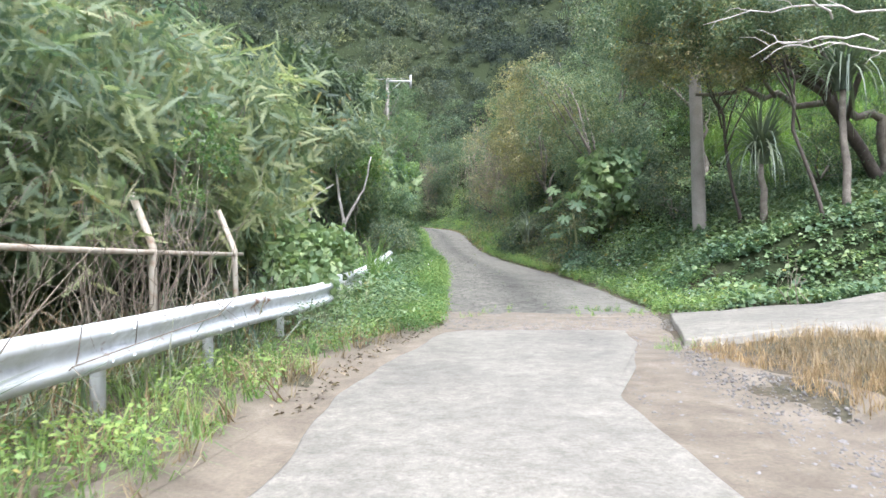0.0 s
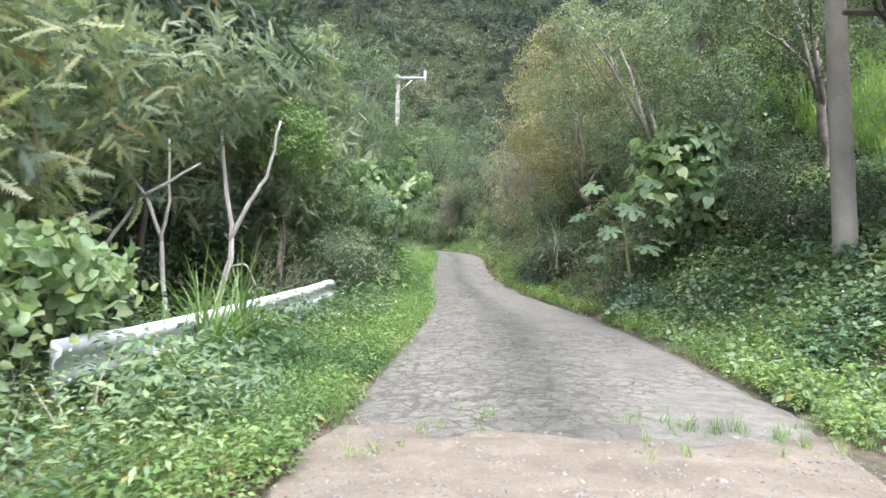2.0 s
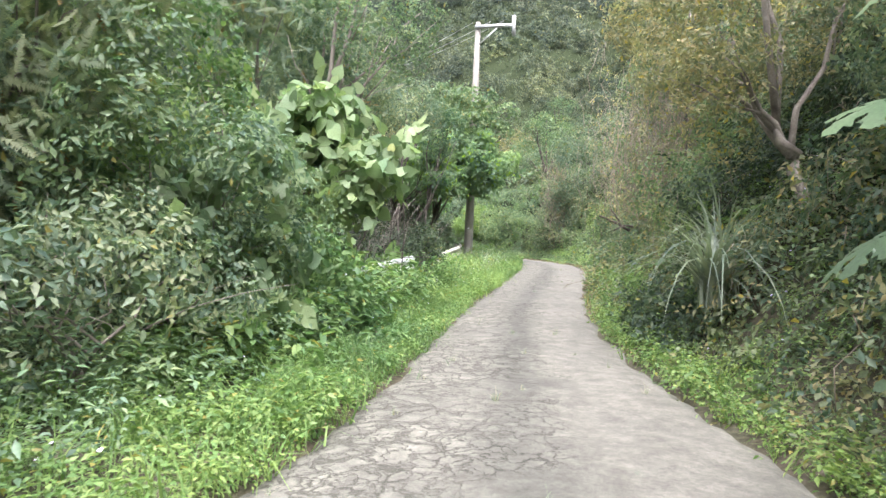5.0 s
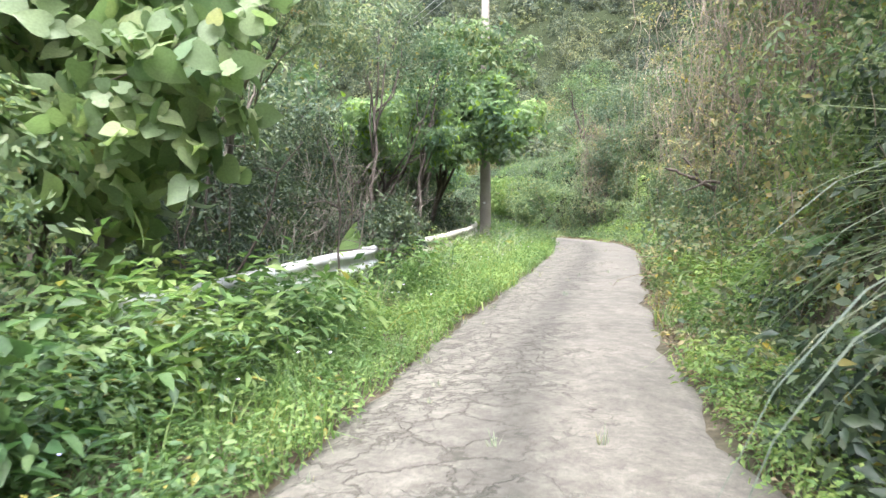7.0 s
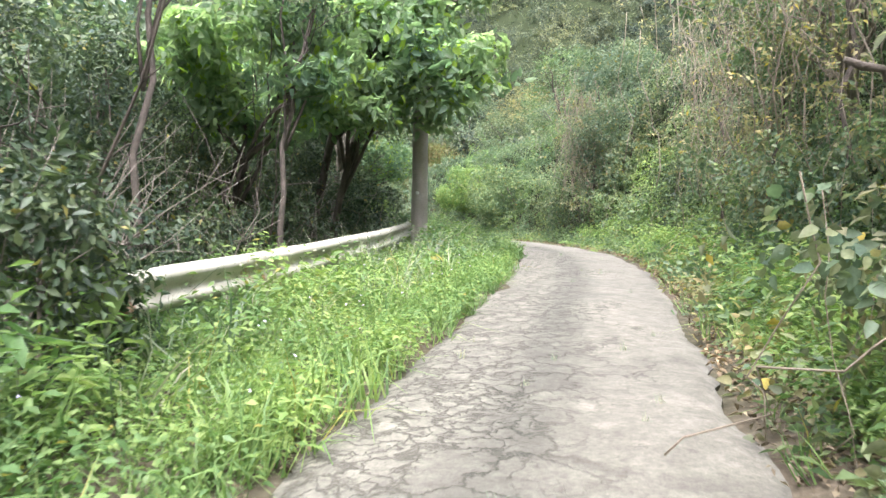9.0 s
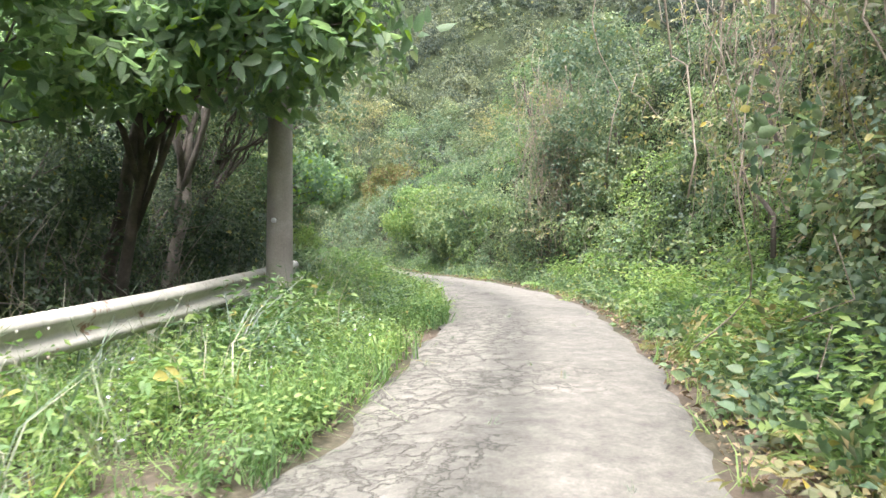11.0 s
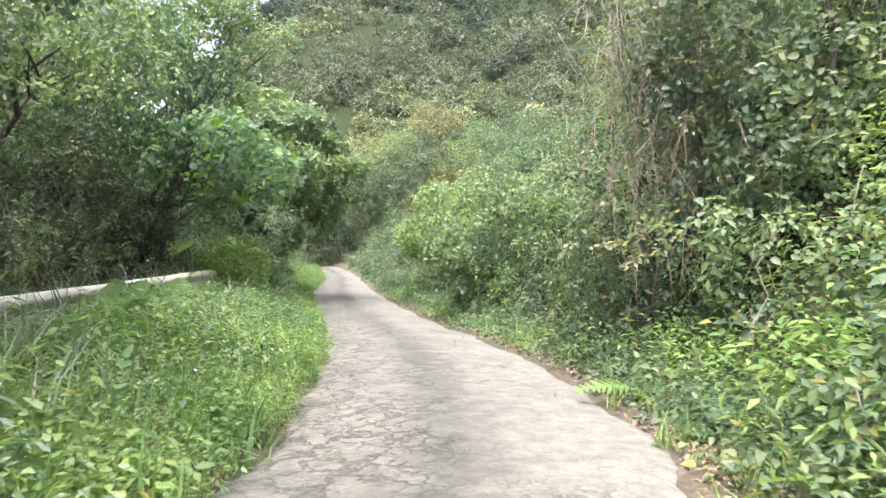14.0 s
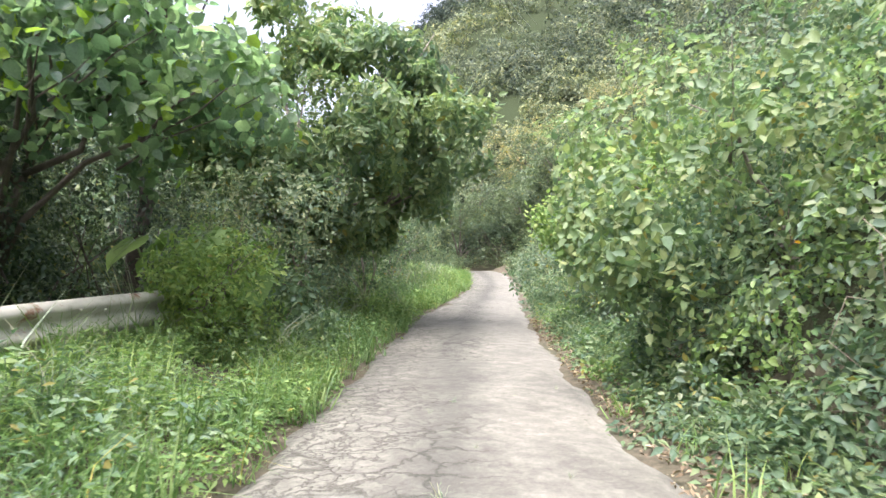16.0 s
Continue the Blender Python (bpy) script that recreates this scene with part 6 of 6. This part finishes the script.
plants("grass", GRASS, LEAF_WEED, 13, 83, -0.0, -2.2, 20, "green verge grass", "grass", 1.0, power=1.3)
plants("weeds", HERB, LEAF_CREEPER, 43, 60, -0.4, -1.5, 6, "soft leafy herbs between lane and barrier", "weeds", 0.6)
plants("weeds", WEED_TALL, LEAF_CREEPER, 43, 62, -0.3, -1.5, 9, "soft leafy weeds between lane and barrier", "weeds", 0.9)
plants("grass", GRASS_TALL, LEAF_WEED, 46, 66, -0.2, -2.2, 10, "long soft green grass spilling to the lane", "grass", 0.7)
plants("grass", GRASS_TALL, LEAF_BLADE, 28, 83, -0.8, -3.4, 6, "tall green grass round the barrier", "grass", 0.95)
plants("grass", GRASS, LEAF_WEED, 13, 60, 0.0, 1.0, 5, "green verge grass", "grass", 0.8)
plants("dry_grass", GRASS_TALL, LEAF_DRY, 0, 10, -1.6, -4.0, 9, "dry straw grass by the fence", "dry grass", 1.0)
plants("grass", GRASS_TALL, LEAF_BLADE, 0, 12, -1.4, -4.4, 9, "tall grass round the fence", "grass", 1.1)
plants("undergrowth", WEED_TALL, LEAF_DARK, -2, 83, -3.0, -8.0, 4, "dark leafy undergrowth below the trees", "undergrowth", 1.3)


def dry_field():
    n = 4600
    x, y = rng.uniform(3.0, 10, n), rng.uniform(0.5, 8.5, n)
    m = x > 3.05 + 0.25 * np.sin(y * 2.1) + 0.1 * np.sin(y * 5)
    x, y = x[m], y[m]
    ob = part("dry_grass", spread(DRY_TUFT, on_ground(x, y), random_turns(len(x), 0.2), rng.uniform(0.3, 0.75, len(x))), LEAF_DRY)
    tagged(ob, "parched reddish-brown grass by the driveway", "dry grass", kind="stuff")
    x, y = rng.uniform(9, 26, 5200), rng.uniform(20, 46, 5200)
    m = nearest(x, y)[1] > 7.5
    x, y = x[m], y[m]
    ob = part("grass", spread(GRASS_TALL, on_ground(x, y), random_turns(len(x), 0.2), rng.uniform(1.2, 2.2, len(x))), LEAF_WEED)
    tagged(ob, "sunlit yellow-green grass slope behind trees", "grass", kind="stuff")


dry_field()


def slope_cover():
    x, y = rng.uniform(4.2, 20, 7600), rng.uniform(12.75, 22, 7600)
    ob = part("creeper_cover", spread(CREEPER, on_ground(x, y), random_turns(len(x), 0.3), rng.uniform(0.45, 0.8, len(x))), LEAF_CREEPER)
    tagged(ob, "broad-leaved creeper above the driveway", "creeper", kind="stuff")


slope_cover()
plants("creeper_cover", CREEPER, LEAF_CREEPER, 12.7, 16.5, 1.0, 17.0, 30, "broad-leaved creeper above the driveway", "creeper", 0.8, keep=lambda x, y, s, d: (y > 12.75) & (x > 4.3))


def litter(name, s0, s1, d0, d1, n, label):
    s, d = rng.uniform(s0, s1, n), d0 + (d1 - d0) * rng.uniform(0, 1, n)
    x, y = at(s, d)
    ob = part(name, spread([small_leaf(0.075, 0.035, 0.3, 0.2), small_leaf(0.05, 0.03, 0.5, -0.2)], on_ground(x, y, 0.035), random_turns(n, 0.35), rng.uniform(0.45, 1.1, n)), LEAF_LITTER)
    tagged(ob, label, "leaf litter", kind="stuff")


litter("leaf_litter", 26, 66, 0.0, 0.55, 8200, "fallen brown leaves along the lane's edge")
litter("leaf_litter", 5, 60, -0.30, 0.0, 2600, "fallen brown leaves along the lane's edge")


def gravel():
    geos = []
    bm = bmesh.new()
    bmesh.ops.create_icosphere(bm, subdivisions=1, radius=1)
    for v in bm.verts:
        v.co *= 1 + 0.35 * noise.noise(v.co * 1.7)
        v.co.z *= 0.6
    V, F = np.array([v.co[:] for v in bm.verts]), np.array([[v.index for v in f.verts] for f in bm.faces])
    bm.free()
    n = 4200
    x = np.r_[rng.uniform(1.6, 3.2, n), rng.uniform(0.0, 3.9, n)]
    y = np.r_[rng.uniform(3.0, 10.5, n), rng.uniform(10.4, 13.4, n)]
    p = on_ground(x, y, 0.018)
    ob = part("gravel", scatter((V, F), p, random_turns(2 * n, 0.6), rng.gamma(2.0, 0.0036, 2 * n) + 0.003), STONE)
    tagged(ob, "loose grey gravel on the dirt", "gravel", kind="stuff")


gravel()


# ---------------------------------------------------------------- hanging dead vines, taro, flowers, cables
def vine_tangle(x, y, z0, z1, wide, n, label):
    """A curtain of dry vines hanging from the bank, pale and twisted."""
    thing = new("vine_tangle")
    thing.location = (x, y, z0)
    strands = [[], [], []]
    for k in range(n):
        a = np.array((rng.normal(0, wide), rng.normal(0, wide), (z1 - z0) * rng.uniform(0.45, 1.0)))
        b = np.array((a[0] * 0.8 + rng.normal(0, 0.25), a[1] * 0.8 + rng.normal(0, 0.25), max(0.1, a[2] - rng.uniform(0.8, 3.2))))
        p = bent(a, b, -0.03, 8, 0.09)
        strands[k % 3].append(tube(p, 0.0044 * rng.uniform(0.5, 1.6), 4))
    for s in strands:
        tagged(part("curtain", join(*s), TWIG, thing), kind="stuff")
    part("stem", tube(bent((0.2, 0.3, -0.3), (0.5, 0.6, z1 - z0), 0, 10, 0.12), np.linspace(0.035, 0.018, 10), 8), BARK_DARK, thing, smooth=True)
    pos = np.column_stack([rng.normal(0, wide, 260), rng.normal(0, wide, 260), rng.uniform(0.1, 1.0, 260) * (z1 - z0)])
    part("foliage", spread(BUSH_SPRIG, pos, random_turns(260, 0.6), rng.uniform(0.7, 1.2, 260)), LEAF_YELLOW, thing)
    tagged(thing, label, "vines")


vine_tangle(-0.8, 55.2, 3.6, 8.8, 0.5, 190, "brown dead vines hanging in a thick curtain")
vine_tangle(3.3, 36.6, 3.2, 8.4, 0.7, 150, "pale dry vines hanging down the bank")
vine_tangle(2.75, 43.0, 3.4, 7.9, 0.7, 110, "pale dry vines hanging down the bank")
vine_tangle(2.3, 46.2, 3.6, 8.2, 0.7, 90, "pale dry vines hanging down the bank")
vine_tangle(3.2, 33.6, 2.6, 8.0, 0.7, 130, "pale dry vines hanging down the bank")
vine_tangle(2.95, 40.4, 3.4, 8.6, 0.7, 120, "pale dry vines hanging down the bank")


def stump():
    thing = part("dead_stump", join(tube(bent((2.45, 35.25, 3.1), (1.72, 35.0, 3.42), 0.02, 12, 0.02), np.linspace(0.042, 0.016, 12) * rng.uniform(0.8, 1.2, 12), 8), tube(bent((2.2, 35.2, 3.3), (1.95, 35.25, 3.6), 0.05, 5, 0.02), np.linspace(0.03, 0.01, 5), 6), tube(bent((2.5, 35.3, 3.2), (2.0, 34.9, 3.05), 0.05, 5, 0.02), np.linspace(0.03, 0.01, 5), 6)), BARK_DARK)
    tagged(thing, "dead brown stump jutting from the bank", "stump")


stump()


def taro(x, y, h, n, size, label):
    """Elephant-ear plant: long stalks, each with one huge heart-shaped leaf."""
    thing = new("taro_plant")
    g = float(ground(x, y)[0])
    thing.location = (x, y, g)
    for k in range(n):
        a = 2.2 * k + 0.4
        L = h * rng.uniform(0.75, 1.05)
        end = np.array((math.cos(a) * 0.45 * L, math.sin(a) * 0.45 * L, L))
        part("stalk", tube(bent((0, 0, -0.05), end, 0.05, 6), np.linspace(0.025, 0.012, 6), 6), LEAF_PAPAYA, thing)
        d = np.array([(math.cos(a) * 0.7, math.sin(a) * 0.5 - 0.35, -0.65)])
        turn = frames(d, (math.cos(a) * 0.3, -0.55, 0.85))
        L, W = 0.62 * size, 0.72 * size
        lf = part("leaf", scatter(heart_leaf(L, W, 0.2), end[None], turn, np.ones(1)), LEAF_TARO, thing, "huge pale green heart-shaped leaf", smooth=True)
        for q in (-1.75, -1.1, -0.55, 0.0, 0.55, 1.1, 1.75):
            c1 = np.array((0.55 * L * math.cos(q) if q else 0.9 * L, 0.42 * W * math.sin(q), 0.0))
            yn, xn = abs(c1[1]) / W, c1[0] / L
            c1[2] = 0.10 * W * min(1, yn * 2.2) - 0.2 * L * max(0, xn) ** 2 - 0.4 * W * yn * yn + 0.01
            rib, Fr = tube([(0, 0, 0.004), c1 * 0.5 + (0, 0, 0.012), c1], [0.006, 0.004, 0.002], 5)
            part("rib", scatter((rib, Fr), end[None], turn, np.ones(1)), LEAF_PAPAYA, lf)
    tagged(thing, label, "taro plant", "taro plants by the barrier")


taro(-9.6, 58.8, 0.85, 3, 0.6, "elephant-ear plant with huge leaves at the barrier's end")
taro(-10.7, 58.8, 1.25, 5, 0.8, "elephant-ear plant with huge leaves behind the barrier")
taro(-6.4, 53.2, 0.55, 5, 0.85, "low elephant-ear plant before the barrier")
taro(-3.05, 34.95, 0.9, 3, 1.1, "elephant-ear plant behind the barrier")


def flowers(name, s0, s1, d0, d1, n, size, mat, lift, label):
    s, d = rng.uniform(s0, s1, n), d0 + (d1 - d0) * rng.uniform(0, 1, n)
    x, y = at(s, d)
    g = join(*[scatter(small_leaf(size, size * 0.7, 0.1, 0.1), np.zeros((1, 3)), frames(np.array([(math.cos(a), math.sin(a), 0.3)])), np.ones(1)) for a in np.arange(5) * 1.257])
    ob = part(name, scatter(g, on_ground(x, y, lift) + rng.normal(0, 0.04, (n, 3)), random_turns(n, 0.4), rng.uniform(0.7, 1.2, n)), mat)
    tagged(ob, label, "flowers", kind="stuff")


flowers("white_flowers", 11, 56, -0.4, -2.4, 260, 0.016, LEAF_FLOWER, 0.27, "tiny white daisies among the weeds")
flowers("white_flowers", 14, 30, 0.5, 2.5, 110, 0.016, LEAF_FLOWER, 0.27, "tiny white daisies among the creepers")
flowers("yellow_flowers", 54, 66, 1.2, 2.6, 7, 0.04, LEAF_PETAL, 1.2, "yellow flowers on the creepers")


def cable(dx, dz, end):
    a, b = np.array((-3.66 + dx, 45.94, 12.42 + dz)), np.array(end, float)
    ob = part("power_cable", tube(bent(a, b, -2.0, 24), 0.012, 5), STEEL)
    tagged(ob, "thin overhead cable from the pole", "cable", "overhead cables")


for k, dx in enumerate((-0.2, 0.55, 1.1)):
    cable(dx, 0.12, (-45 + k * 0.9, 125, 38))


def verge_fringe():
    """Single weeds and straw that grow out of the lane's cracks."""
    n = 90
    s, u = rng.uniform(14, 60, n), rng.choice([-0.75, -0.1, 0.55], n) + rng.normal(0, 0.12, n)
    w = np.interp(s, SY, SW)
    x, y = np.interp(s, SY, SC[:, 0]) + np.interp(s, SY, SN[:, 0]) * u * w, np.interp(s, SY, SC[:, 1]) + np.interp(s, SY, SN[:, 1]) * u * w
    p = np.stack([x, y, np.interp(s, SY, SZ) + 0.03], 1)
    ob = part("crack_weeds", spread(GRASS, p, random_turns(n, 0.2), rng.uniform(0.12, 0.35, n)), LEAF_BLADE)
    tagged(ob, "small grass tufts in the pavement cracks", "weeds", kind="stuff")


verge_fringe()


def dirt_tufts():
    """Sparse green tufts in the gravel and at the driveway's corner."""
    x = np.r_[rng.normal(3.0, 0.25, 16), rng.uniform(2.4, 4.2, 40), rng.uniform(0.2, 3.6, 22)]
    y = np.r_[rng.normal(8.6, 0.25, 16), rng.uniform(12.6, 13.8, 40), rng.uniform(12.2, 14.2, 22)]
    ob = part("grass", spread(GRASS, on_ground(x, y, 0.02), random_turns(len(x), 0.2), rng.uniform(0.2, 0.5, len(x))), LEAF_WEED)
    tagged(ob, "small green tufts in the gravel", "grass", kind="stuff")


dirt_tufts()
